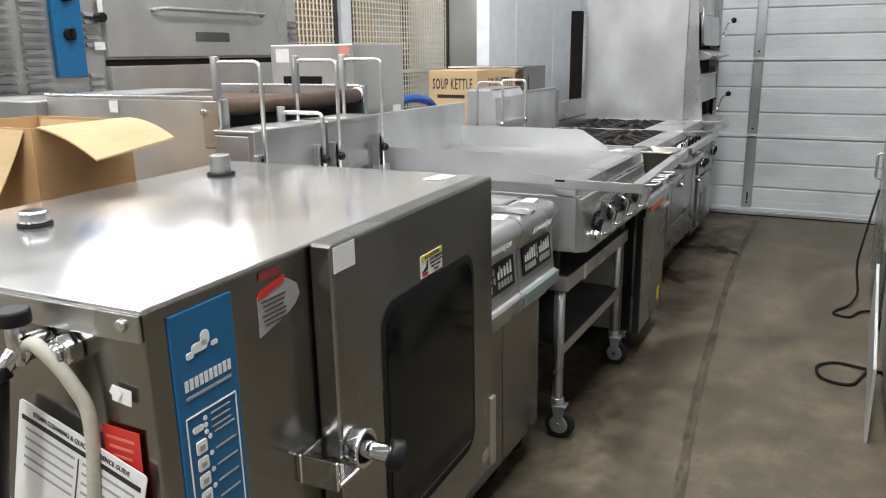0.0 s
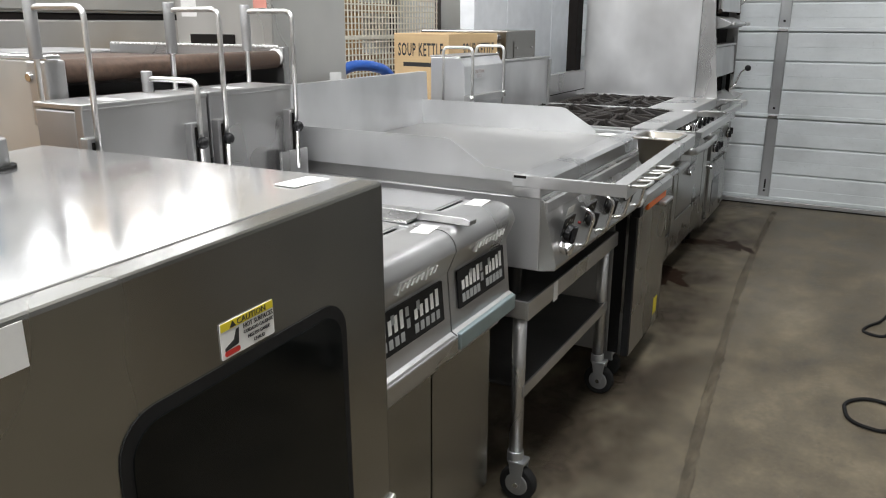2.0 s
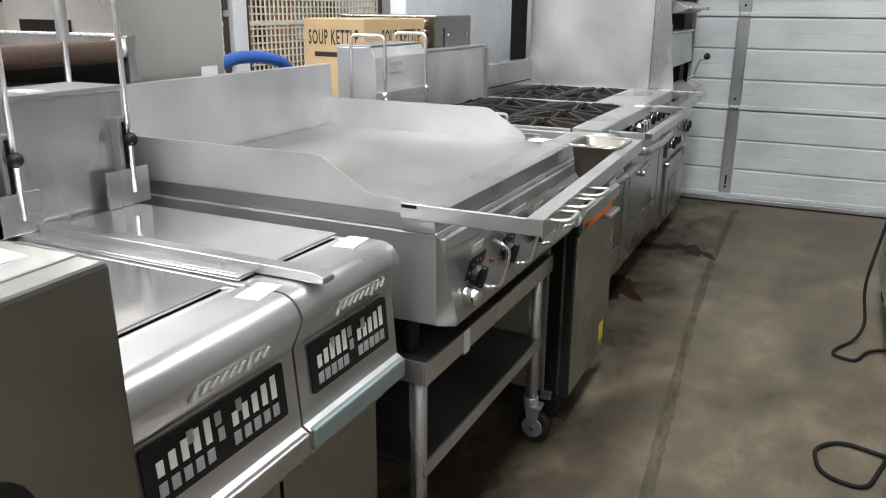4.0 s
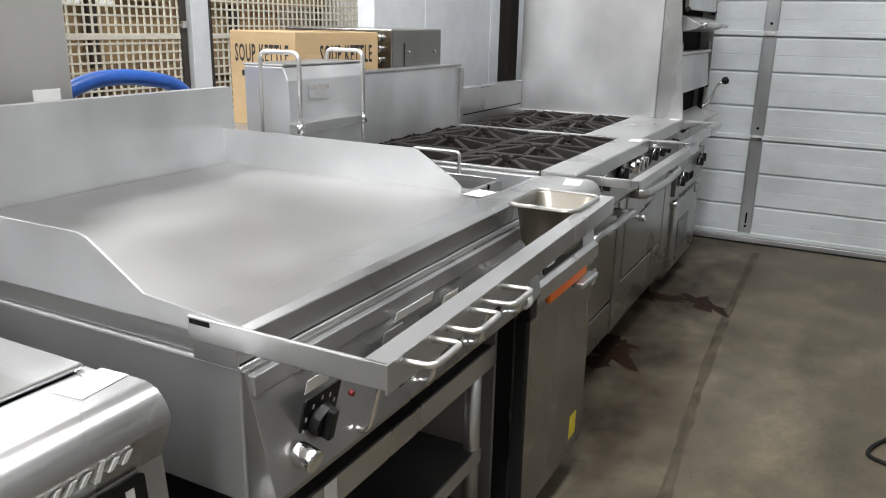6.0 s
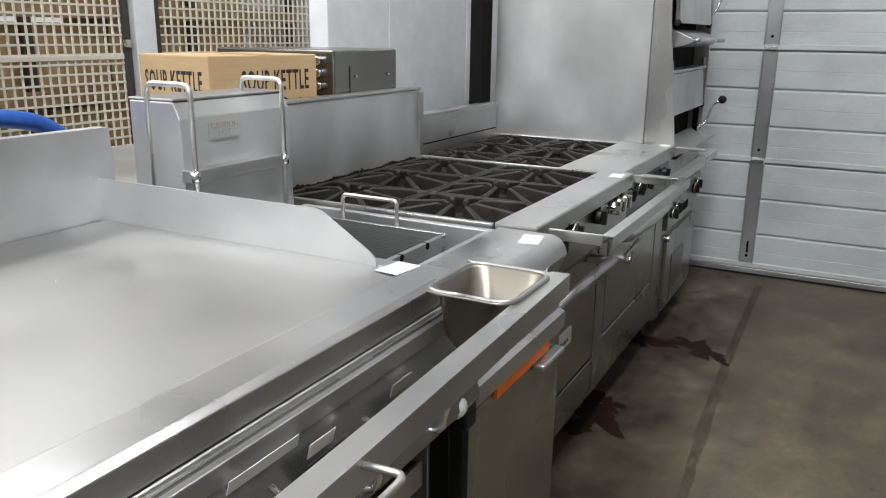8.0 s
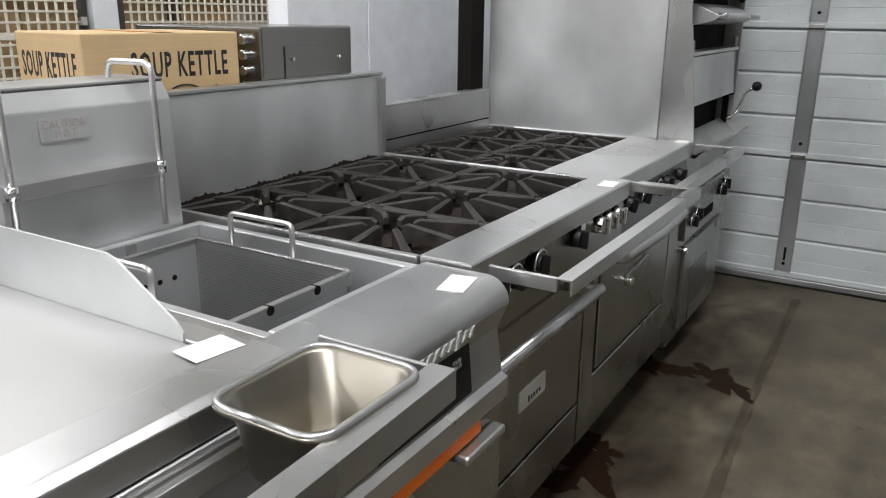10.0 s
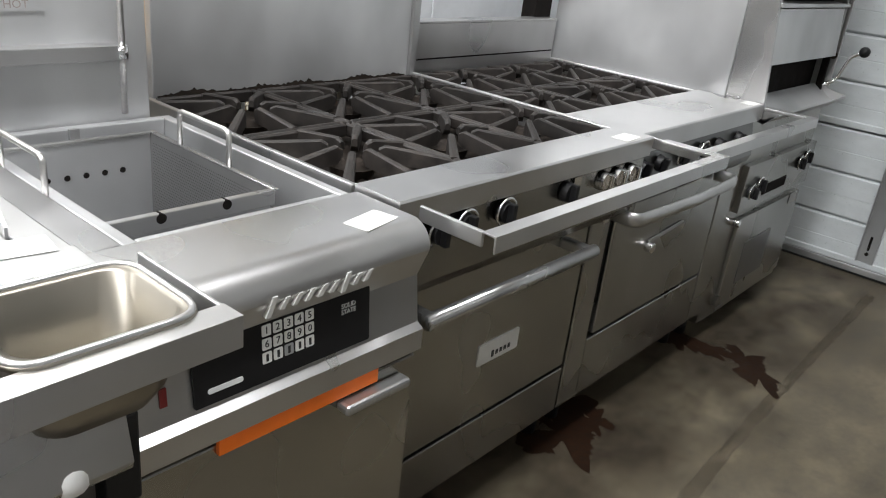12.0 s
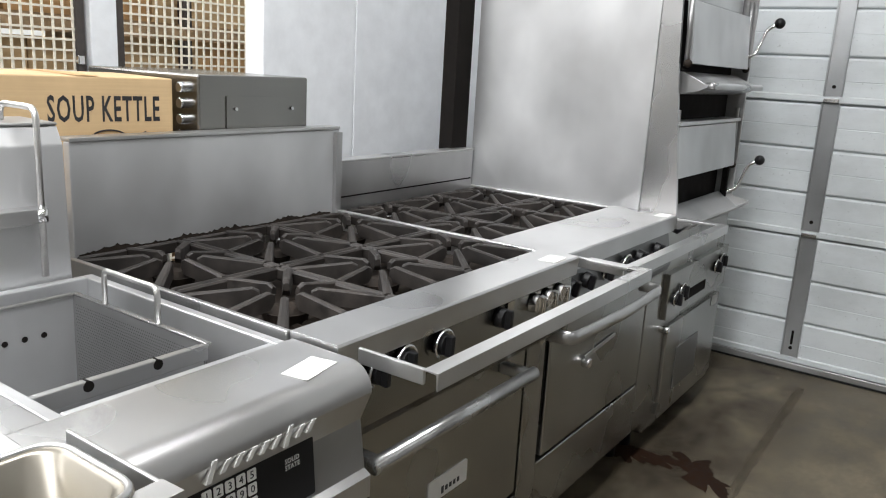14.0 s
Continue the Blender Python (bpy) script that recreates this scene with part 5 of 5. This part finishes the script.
    # spill shelf
    prism("spill_shelf", [(-0.21, 0.93), (-0.21, 0.955), (-0.13, 0.895), (-0.085, 0.925), (-0.081, 0.920), (-0.13, 0.880)], y0 + 0.02, y1 - 0.02, STEEL_DULL, b, "y", 0, "folded steel spill shelf")
    for yy in (y0 + 0.02, y1 - 0.024):
        prism("shelf_cheek", [(-0.21, 0.955), (-0.085, 0.925), (-0.13, 0.880), (-0.21, 0.90)], yy, yy + 0.004, STEEL_DULL, b)
    # lower cabinet
    bx("cabinet", x0, -0.166, y0, y1, 0.09, 0.90, STEEL_OVEN_SHADED, b, 0.003)
    for lx in (-0.25, x0 + 0.1):
        for ly in (y0 + 0.06, y1 - 0.06):
            cyl("foot", (lx, ly, 0.0), (lx, ly, 0.095), 0.024, BLACK, b, 16)
    cp = bx("control_panel", -0.168, -0.142, y0 + 0.05, y1 - 0.008, 0.54, 0.72, STEEL_OVEN_SHADED, b, 0.003, "steel control panel")
    for ky, kz in ((6.29, 0.615), (6.36, 0.632), (6.79, 0.652), (6.86, 0.668)):
        range_knob(cp, -0.142, ky, kz, 0)
    bx("slot", -0.143, -0.140, 6.43, 6.68, 0.575, 0.615, DARK, cp, 0)
    dd = bx("lower_door", -0.168, -0.150, y0 + 0.12, y1 - 0.02, 0.13, 0.50, STEEL_OVEN_SHADED, b, 0.004, "plain steel lower door")
    bx("vent_screen", -0.151, -0.146, 6.42, 6.70, 0.20, 0.38, STEEL_SHELF, dd, 0.002, "grey vent screen")
    cyl("catch", (-0.168, y0 + 0.07, 0.50), (-0.13, y0 + 0.07, 0.50), 0.015, CHROME, b, 14, bevel=0.004, label="small chrome catch")
    plate("rating_plate", facing_x(-0.1475, 6.88, 0.48), 0.08, 0.045, GREYINK, b, 0.001)
    return b


upright_broiler()


# ---- goods behind the row ----
def carton(name, x0, x1, y0, y1, z0, z1, mat, label, parent=None, group=""):
    bm = bmesh.new()
    add_box(bm, (x0, y0, z0), (x1, y1, z1), 0.004)
    for lo, hi in (((x0 + 0.002, (y0 + y1) / 2 - 0.0012, z1 - 0.001), (x1 - 0.002, (y0 + y1) / 2 + 0.0012, z1 + 0.0012)),):
        add_box(bm, lo, hi)
    ob = part(name, bm, mat, parent)
    return ob if parent is not None else tagged(ob, label, "cardboard box", group)


def work_table(x0, x1, y0, y1, zt, label):
    t = thing("work_table", ((x0 + x1) / 2, (y0 + y1) / 2, 0), label, "work table")
    bx("tabletop", x0, x1, y0, y1, zt - 0.03, zt, STEEL_DULL, t, 0.003)
    for lx in (x0 + 0.05, x1 - 0.05):
        for ly in (y0 + 0.05, y1 - 0.05):
            cyl("leg", (lx, ly, 0), (lx, ly, zt - 0.028), 0.02, STEEL_DULL, t, 14)
    return t


work_table(-1.75, -1.08, 3.95, 5.22, 1.02, "plain steel work table behind the range")


def kettle_box():
    x0, x1, y0, y1, z0, z1 = -0.335, 0.0, 0.0, 0.430, 1.02, 1.352
    m = pose(-1.072, 4.300, 0, 0, 0, -8)
    b = thing("cardboard_box", (-1.15, 4.5, z0), "closed tan cardboard box printed soup kettle", "cardboard box")
    made = [carton("carton", x0, x1, y0, y1, z0, z1, CARD_PALE, "", b)]
    fx, fy = x1 + 0.0004, y0 - 0.0004
    made.append(text("lettering", "SOUP KETTLE", facing_x(fx, 0.255, 1.272), 0.086, INK, b, 0.0003, 1.14, 0.47, bold=0.0016))
    made.append(text("lettering", "SOUP KETTLE", facing_y(-0.17, fy, 1.272), 0.086, INK, b, 0.0003, 1.14, 0.47, bold=0.0016))
    made.append(plate("caption", facing_y(-0.18, fy, 1.205), 0.19, 0.020, INK, b))
    made.append(plate("tape", Matrix.Translation(((x0 + x1) / 2, (y0 + y1) / 2, z1 + 0.0016)), x1 - x0, 0.05, CARD, b, 0.0006, label="brown packing tape"))
    bm = bmesh.new()
    pts = [Vector((fx, 0.26 + 0.050 * math.cos(a), 1.196 + 0.028 * math.sin(a))) for a in [radians(12 * i) for i in range(16)]]
    add_tube(bm, pts, 0.0022, 5)
    add_tube(bm, [Vector((fx, 0.31, 1.20)), Vector((fx, 0.355, 1.218))], 0.0022, 5)
    add_tube(bm, [Vector((fx, 0.19, 1.197)), Vector((fx, 0.33, 1.197))], 0.0022, 5)
    made.append(part("kettle_drawing", bm, INK, b, "printed black kettle drawing"))
    for o in made:
        o.data.transform(m)
    return b


kettle_box()


def counter_warmer():
    x0, x1, y0, y1, z0, z1 = -1.50, -0.985, 4.785, 5.185, 1.02, 1.365
    w = thing("counter_warmer", (-1.24, 4.97, z0), "small dark grey steel countertop warmer with side knobs", "food warmer")
    bx("body", x0, x1, y0, y1, z0, z1, STEEL_FRONT_DIM, w, 0.006)
    plate("door", facing_x(x1 + 0.001, 5.01, 1.235), 0.27, 0.15, STEEL_FRONT_DIM, w, 0.006, 0.004, "raised steel door panel")
    for sy in (4.905, 5.115):
        cyl("screw", (x1 + 0.006, sy, 1.275), (x1 + 0.010, sy, 1.275), 0.005, CHROME, w, 10)
    for k in range(4):
        z = 1.33 - 0.042 * k
        cyl("knob", (x1 - 0.055, y0 + 0.002, z), (x1 - 0.055, y0 - 0.022, z), 0.014, CHROME, w, 14, bevel=0.003, label="chrome knob")
    return w


counter_warmer()

# blue hose looped over the splash
tagged(tube("hose", [(-1.14, 3.24, 0.99), (-1.12, 3.33, 1.13), (-1.1, 3.42, 1.205), (-1.1, 3.52, 1.236), (-1.1, 3.64, 1.236), (-1.1, 3.78, 1.212), (-1.1, 3.86, 1.15), (-1.12, 3.90, 0.99)], 0.021, HOSE_BLUE, None, 0.08, 14), "thick blue hose looped behind the griddle", "hose")
bx_plinth = thing("work_table", (-1.3, 3.5, 0), "plain steel work table behind the griddle", "work table")
bx("tabletop", -1.6, -1.02, 3.02, 3.93, 0.95, 0.978, STEEL_DULL, bx_plinth, 0.003)
for px, py in ((-1.55, 3.07), (-1.07, 3.07), (-1.55, 3.88), (-1.07, 3.88)):
    cyl("leg", (px, py, 0), (px, py, 0.952), 0.02, STEEL_DULL, bx_plinth, 14)


# ---- conveyor oven ----
def conveyor_oven():
    c = thing("conveyor_oven", (-1.6, 2.6, 0), "stainless steel conveyor oven with a brown belt", "conveyor oven")
    x0, x1, y0, y1, zt = -1.79, -0.975, 2.13, 2.975, 1.325
    bx("side_panel", x0, x1, y0, y0 + 0.03, 0.80, zt - 0.012, STEEL_DECK, c, 0.004, "steel side panel")
    bx("side_rail", x0, x1 + 0.004, y0 - 0.004, y0 + 0.036, zt - 0.012, zt, STEEL_TOP_LIT, c, 0.003, "bright folded top rail")
    bx("end_plate", x1 - 0.07, x1, y0 - 0.006, y0 + 0.05, 1.16, zt - 0.012, STEEL, c, 0.006)
    bx("side_panel", x0, x1, y1 + 0.0, y1 + 0.03, 0.80, zt, STEEL, c, 0.004, "steel side panel")
    bm = bmesh.new()
    for k in range(40):
        add_box(bm, (x0 + 0.02 + k * 0.0195, y1 - 0.012, zt - 0.004), (x0 + 0.032 + k * 0.0195, y1 + 0.004, zt + 0.004), 0.002, 1)
    ob = part("chain_guard", bm, PAPER, c, "pale chain links along the rail")
    ob["kind"] = "stuff"
    bx("belt", x0, x1 - 0.04, y0 + 0.04, y1 - 0.015, zt - 0.045, zt - 0.035, BELT, c, 0.002, "brown mesh belt")
    ro = cyl("roller", (x1 - 0.03, y0 + 0.05, zt - 0.040), (x1 - 0.03, y1 - 0.015, zt - 0.040), 0.028, BELT, c, 22, label="brown end roller")
    cyl("roller_end", (x1 - 0.03, y1 - 0.016, zt - 0.032), (x1 - 0.03, y1 + 0.004, zt - 0.032), 0.026, PAPER, ro, 18, bevel=0.004)
    bx("crumb_pan", x0 + 0.1, x1 - 0.02, y0 + 0.04, y1 - 0.02, 1.18, 1.19, STEEL_SHELF, c, 0.002)
    bx("front_beam", x1 - 0.02, x1 - 0.005, y0 + 0.05, y1, 0.82, 1.20, STEEL_DULL, c, 0.003)
    cyl("bolt", (-1.035, y0 - 0.012, 1.274), (-1.035, y0 + 0.002, 1.274), 0.012, CHROME, c, 14, bevel=0.003)
    bx("paper_tag", -1.46, -1.42, y0 - 0.006, y0 - 0.004, 1.265, 1.305, PAPER, c, 0, "small paper tag")
    # oven tunnel body further in
    bx("tunnel", -2.25, x0, y0 - 0.05, y1 + 0.08, 0.80, 1.30, STEEL_DULL, c, 0.006, "steel tunnel body")
    for lx in (-2.15, -1.1):
        for ly in (y0 + 0.05, y1 - 0.03):
            cyl("leg", (lx, ly, 0), (lx, ly, 0.81), 0.025, STEEL_DULL, c, 14)
    # control box
    k = bx("control_box", -1.455, -1.03, 2.99, 3.40, 0.80, 1.49, STEEL_DECK, c, 0.005, "steel control box with paper labels")
    plate("paper_label", facing_y(-1.39, 2.9885, 1.445), 0.07, 0.055, PAPER, k)
    plate("display", facing_y(-1.29, 2.988, 1.335), 0.20, 0.05, DARK, k, 0.003, label="dark display slot")
    plate("pink_label", facing_y(-1.075, 2.9885, 1.463), 0.055, 0.038, pinkpaper, k)
    plate("white_label", facing_x(-1.0295, 3.33, 1.21), 0.07, 0.03, PAPER, k)
    for ly in (3.03, 3.36):
        for lx in (-1.42, -1.07):
            cyl("leg", (lx, ly, 0), (lx, ly, 0.805), 0.02, STEEL_DULL, k, 12)
    return c


pinkpaper = plain("pink_paper", (0.70, 0.30, 0.24), 0.6, 0.0, 0.05, 40, 0.02)
conveyor_oven()


# ---- deck oven ----
def deck_oven():
    d = thing("deck_oven", (-3.0, 3.3, 0), "large stainless steel deck oven with long handles and blue side panel", "deck oven")
    xf, y0, y1 = -2.40, 2.10, 4.45
    bx("body", -3.55, xf - 0.02, y0, y1, 0.45, 1.84, STEEL_DECK, d, 0.006)
    for lx in (-3.45, xf - 0.1):
        for ly in (y0 + 0.1, y1 - 0.1):
            cyl("leg", (lx, ly, 0), (lx, ly, 0.46), 0.03, STEEL_DULL, d, 14)
    for i, (z0, z1) in enumerate(((0.95, 1.145), (1.165, 1.405), (1.445, 1.805))):
        dr = bx("deck_door", xf - 0.02, xf + 0.012, 2.94, y1 - 0.13, z0, z1, STEEL_DECK, d, 0.006, "plain steel deck door")
        bx("dark_gap", xf - 0.022, xf - 0.008, 2.94, y1 - 0.13, z1 + 0.001, z1 + 0.03, DARK, d, 0)
        if i in (2, 3):
            tube("door_handle", [(xf + 0.012, 3.23, z0 + 0.23), (xf + 0.06, 3.25, z0 + 0.24), (xf + 0.06, 4.05, z0 + 0.24), (xf + 0.012, 4.07, z0 + 0.23)], 0.011, ROD, dr, 0.03, 10, "long bent bar handle")
            plate("nameplate", facing_x(xf + 0.014, 3.65, z0 + 0.105), 0.26, 0.05, STEEL_SHELF, dr, 0.004, 0.004, "dark maker plate")
        # louvres at both ends
        for yc, w in ((y1 - 0.06, 0.09), (2.87, 0.07)):
            for k in range(5):
                z = z0 + 0.05 + 0.035 * k
                prism("louvre", [(xf - 0.02, z), (xf + 0.004, z), (xf - 0.012, z + 0.02), (xf - 0.02, z + 0.02)], yc - w / 2, yc + w / 2, STEEL_DULL, d)
    bp = bx("control_strip", xf - 0.02, xf + 0.004, 2.66, 2.815, 1.36, 1.82, BLUE, d, 0.003, "blue control strip with black knobs")
    for z in (1.55, 1.72):
        kn = part_at("knob", facing_x(xf + 0.004, 2.735, z), 0.028, 0.04, BLACK, bp)
    cyl("knob", (xf, 2.90, 1.63), (xf + 0.05, 2.90, 1.63), 0.022, BLACK, d, 16, bevel=0.004, label="black knob")
    for z in range(16):
        zz = 1.25 + 0.036 * z
        for yc in (2.40, 2.57):
            prism("louvre", [(xf - 0.02, zz), (xf + 0.008, zz), (xf - 0.012, zz + 0.02), (xf - 0.02, zz + 0.02)], yc - 0.06, yc + 0.06, STEEL_DULL, d)
    plate("paper_label", facing_x(xf + 0.002, 2.90, 1.50), 0.06, 0.035, PAPER, d)
    plate("paper_label", facing_x(xf + 0.002, 2.94, 1.68), 0.06, 0.09, PAPER, d)
    return d


deck_oven()


# ---- open cardboard box ----
def open_box():
    b = thing("open_cardboard_box", (-1.30, 1.72, 0), "tall open brown cardboard box with bent flaps", "cardboard box")
    t, zt = 0.005, 1.272
    x0, x1, y0, y1 = -1.50, -1.09, 1.56, 1.88
    bx("wall", x0, x1, y0, y0 + t, 0, zt, CARD, b, 0.001)
    bx("wall", x0, x1, y1 - t, y1, 0, zt, CARD, b, 0.001)
    bx("wall", x0, x0 + t, y0 + t, y1 - t, 0, zt, CARD, b, 0.001)
    bx("wall", x1 - t, x1, y0 + t, y1 - t, 0, zt, CARD, b, 0.001)
    bx("bottom", x0 + t, x1 - t, y0 + t, y1 - t, 0, t, CARD, b, 0.001)

    def flap(corners, bend):
        """A thick sheet between four corners, sagging a little in the middle."""
        bm = bmesh.new()
        a, c, e, g = [Vector(v) for v in corners]
        n = 6
        for layer in (0, 1):
            for i in range(n + 1):
                for k in range(n + 1):
                    u, v = i / n, k / n
                    p = (1 - u) * ((1 - v) * a + v * c) + u * ((1 - v) * g + v * e)
                    bm.verts.new(p + Vector((0, 0, -bend * 4 * u * (1 - u) - t * layer)))
        bm.verts.ensure_lookup_table()
        q = (n + 1) ** 2
        for i in range(n):
            for k in range(n):
                w = [i * (n + 1) + k, i * (n + 1) + k + 1, (i + 1) * (n + 1) + k + 1, (i + 1) * (n + 1) + k]
                bm.faces.new([bm.verts[x] for x in w])
                bm.faces.new([bm.verts[x + q] for x in w[::-1]])
        ring = [k for k in range(n + 1)] + [(i + 1) * (n + 1) + n for i in range(n)] + [n * (n + 1) + n - 1 - k for k in range(n)] + [(n - 1 - i) * (n + 1) for i in range(n - 1)]
        for p1, p2 in zip(ring, ring[1:] + ring[:1]):
            bm.faces.new((bm.verts[p1], bm.verts[p2], bm.verts[p2 + q], bm.verts[p1 + q]))
        part("flap", bm, CARD_PALE, b, "paler inside of a bent flap")
    flap(((-1.088, 1.575, 1.275), (-1.088, 1.872, 1.278), (-0.85, 1.815, 1.235), (-0.85, 1.555, 1.205)), -0.012)
    flap(((-1.12, 1.562, 1.272), (-1.48, 1.562, 1.272), (-1.50, 1.46, 1.08), (-1.13, 1.46, 1.09)), 0.01)
    flap(((-1.48, 1.878, 1.272), (-1.11, 1.878, 1.272), (-1.13, 1.82, 1.10), (-1.46, 1.82, 1.10)), 0.0)
    return b


open_box()


# ---- wire cage with stock ----
def cage_panel(y0, y1, z0, z1, x, label):
    c = thing("wire_cage_panel", (x, (y0 + y1) / 2, z0), label, "wire cage", "cage panels")
    for nm, a, bb in (("post", y0, y0 + 0.045), ("post", y1 - 0.045, y1)):
        bx(nm, x - 0.02, x + 0.02, a, bb, z0, z1, frame_dark, c, 0.003, "dark frame post")
    bx("rail", x - 0.02, x + 0.02, y0 + 0.045, y1 - 0.045, z0, z0 + 0.04, frame_dark, c, 0.003)
    bx("rail", x - 0.02, x + 0.02, y0 + 0.045, y1 - 0.045, z1 - 0.04, z1, frame_dark, c, 0.003)
    bx("rail", x - 0.012, x + 0.012, y0 + 0.045, y1 - 0.045, 1.27, 1.295, CREAM, c, 0.003)
    bm = bmesh.new()
    n = int((y1 - y0) / 0.048)
    for i in range(1, n):
        y = y0 + (y1 - y0) * i / n
        add_box(bm, (x - 0.004, y - 0.005, z0 + 0.01), (x + 0.004, y + 0.005, z1 - 0.01))
    k = int((z1 - z0) / 0.048)
    for i in range(1, k):
        z = z0 + (z1 - z0) * i / k
        add_box(bm, (x + 0.001, y0 + 0.01, z - 0.005), (x + 0.009, y1 - 0.01, z + 0.005))
    ob = part("wire_mesh", bm, CREAM, c, "cream welded wire mesh")
    ob["kind"] = "stuff"
    return c


frame_dark = plain("dark_frame_paint", (0.06, 0.05, 0.045), 0.5, 0.0, 0.2, 20, 0.05)
cage_panel(4.05, 5.60, 0.0, 2.5, -2.9, "cream wire mesh cage panel in a dark frame")
cage_panel(5.76, 7.58, 0.0, 2.5, -2.9, "cream wire mesh cage panel in a dark frame")
setting(bx("post", -2.95, -2.85, 5.61, 5.75, 0.0, TOP, WHITE, None, 0.006), "white painted square steel post", "post")
tagged(bx("padlock", -2.878, -2.855, 5.545, 5.58, 1.33, 1.372, CHROME, None, 0.005), "small bright padlock on the cage", "padlock")


def pallet_rack():
    r = thing("storage_rack", (-3.7, 5.9, 0), "wooden storage shelves behind the wire cage", "storage rack")
    for z in (0.12, 0.62, 1.09, 1.55, 2.02):
        for k in range(5):
            bx("board", -4.1 + 0.15 * k, -3.97 + 0.15 * k, 4.1, 7.56, z, z + 0.022, WOOD, r, 0.002)
        bx("beam", -3.37, -3.33, 4.1, 7.56, z - 0.07, z + 0.004, WOOD, r, 0.003)
    for y in (4.12, 5.3, 6.5, 7.49):
        for x in (-4.08, -3.40):
            bx("upright", x, x + 0.06, y, y + 0.06, 0, 2.4, frame_dark, r, 0.003)
    return r


pallet_rack()
rg = random.Random(11)
for z in (0.142, 0.642, 1.112, 1.572, 2.042):
    y = 4.22
    while y < 7.1:
        w = 0.26 + 0.2 * rg.random()
        h = 0.33 + 0.07 * rg.random()
        xx = -3.44 - 0.04 * rg.random()
        carton("cardboard_box", xx - 0.42, xx, y, y + w, z + 0.0005, z + min(h, 0.385), CARD if rg.random() < 0.3 else CARD_PALE, "closed brown cardboard carton on a storage shelf", None, "cartons on the storage shelves")
        y += w + 0.008 + 0.012 * rg.random()

# ---- white cooler panels ----
wc = setting(thing("wall_cooler", (-1.6, 6.0, 0), "", ""), "white panelled walk-in cooler wall with a narrow seam", "cooler wall")
for a, bb in ((5.49, 5.994), (6.0, 6.85), (6.856, 7.60)):
    bx("panel", -1.62, -1.52, a, bb, 0.0, 2.6, WHITE, wc, 0.004)

tagged(bx("flue_riser", -1.105, -1.04, 6.055, 6.165, 0.0, 1.74, DARK, None, 0.004), "dark square steel flue riser behind the broiler", "flue riser")

# ---- appliances across the aisle ----
def aisle_cabinet(y0, y1, zt, label, panel, x0=1.03):
    a = thing("equipment_cabinet", (x0 + 0.35, (y0 + y1) / 2, 0), label, "steel cabinet")
    bx("body", x0 + 0.03, x0 + 0.7, y0, y1, 0.13, zt, STEEL_DULL, a, 0.006)
    d = bx("door", x0, x0 + 0.028, y0 + 0.01, y1 - 0.01, 0.15, zt - 0.10, panel, a, 0.006)
    tube("door_handle", [(x0, y1 - 0.1, zt - 0.35), (x0 - 0.03, y1 - 0.1, zt - 0.34), (x0 - 0.03, y1 - 0.1, zt - 0.2), (x0, y1 - 0.1, zt - 0.19)], 0.008, ROD, d, 0.015, 8)
    bx("top_edge", x0 - 0.012, x0 + 0.7, y0 - 0.004, y1 + 0.004, zt, zt + 0.02, STEEL, a, 0.004)
    for ly in (y0 + 0.07, y1 - 0.07):
        for lx in (x0 + 0.08, x0 + 0.6):
            caster(a, lx, ly, 0.055)
    return a


aisle_cabinet(3.36, 4.20, 0.92, "steel equipment cabinet with a plain door on casters", STEEL_DULL)
aisle_cabinet(4.60, 5.75, 1.02, "stainless steel equipment cabinet on casters", STEEL_V, 1.02)


sheet = prism("metal_sheet", [(3.335, 0.0), (3.99, 0.27), (3.99, 0.54), (3.335, 0.30)], 0.972, 0.984, STEEL_WORN, None, "x", 0.001)
tagged(sheet, "pale grey metal sheet leaning on a steel cabinet", "metal sheet")


def cable(pts, label):
    return tagged(tube("power_cable", pts, 0.007, RUBBER, None, 0.10, 8), label, "power cable", "power cables")


cable([(1.00, 4.10, 0.008), (0.93, 3.86, 0.008), (0.80, 3.90, 0.008), (0.78, 4.06, 0.008), (0.86, 4.14, 0.010), (1.06, 4.08, 0.010)], "black power cable looped on the concrete floor")
cable([(1.005, 5.3, 0.66), (0.96, 5.26, 0.40), (0.93, 5.22, 0.22), (0.96, 5.18, 0.06), (0.92, 5.10, 0.008), (0.85, 4.98, 0.008), (0.83, 4.90, 0.008), (0.92, 4.86, 0.008), (0.97, 5.0, 0.012), (1.06, 5.05, 0.012)], "black power cable hanging from a cabinet onto the floor")
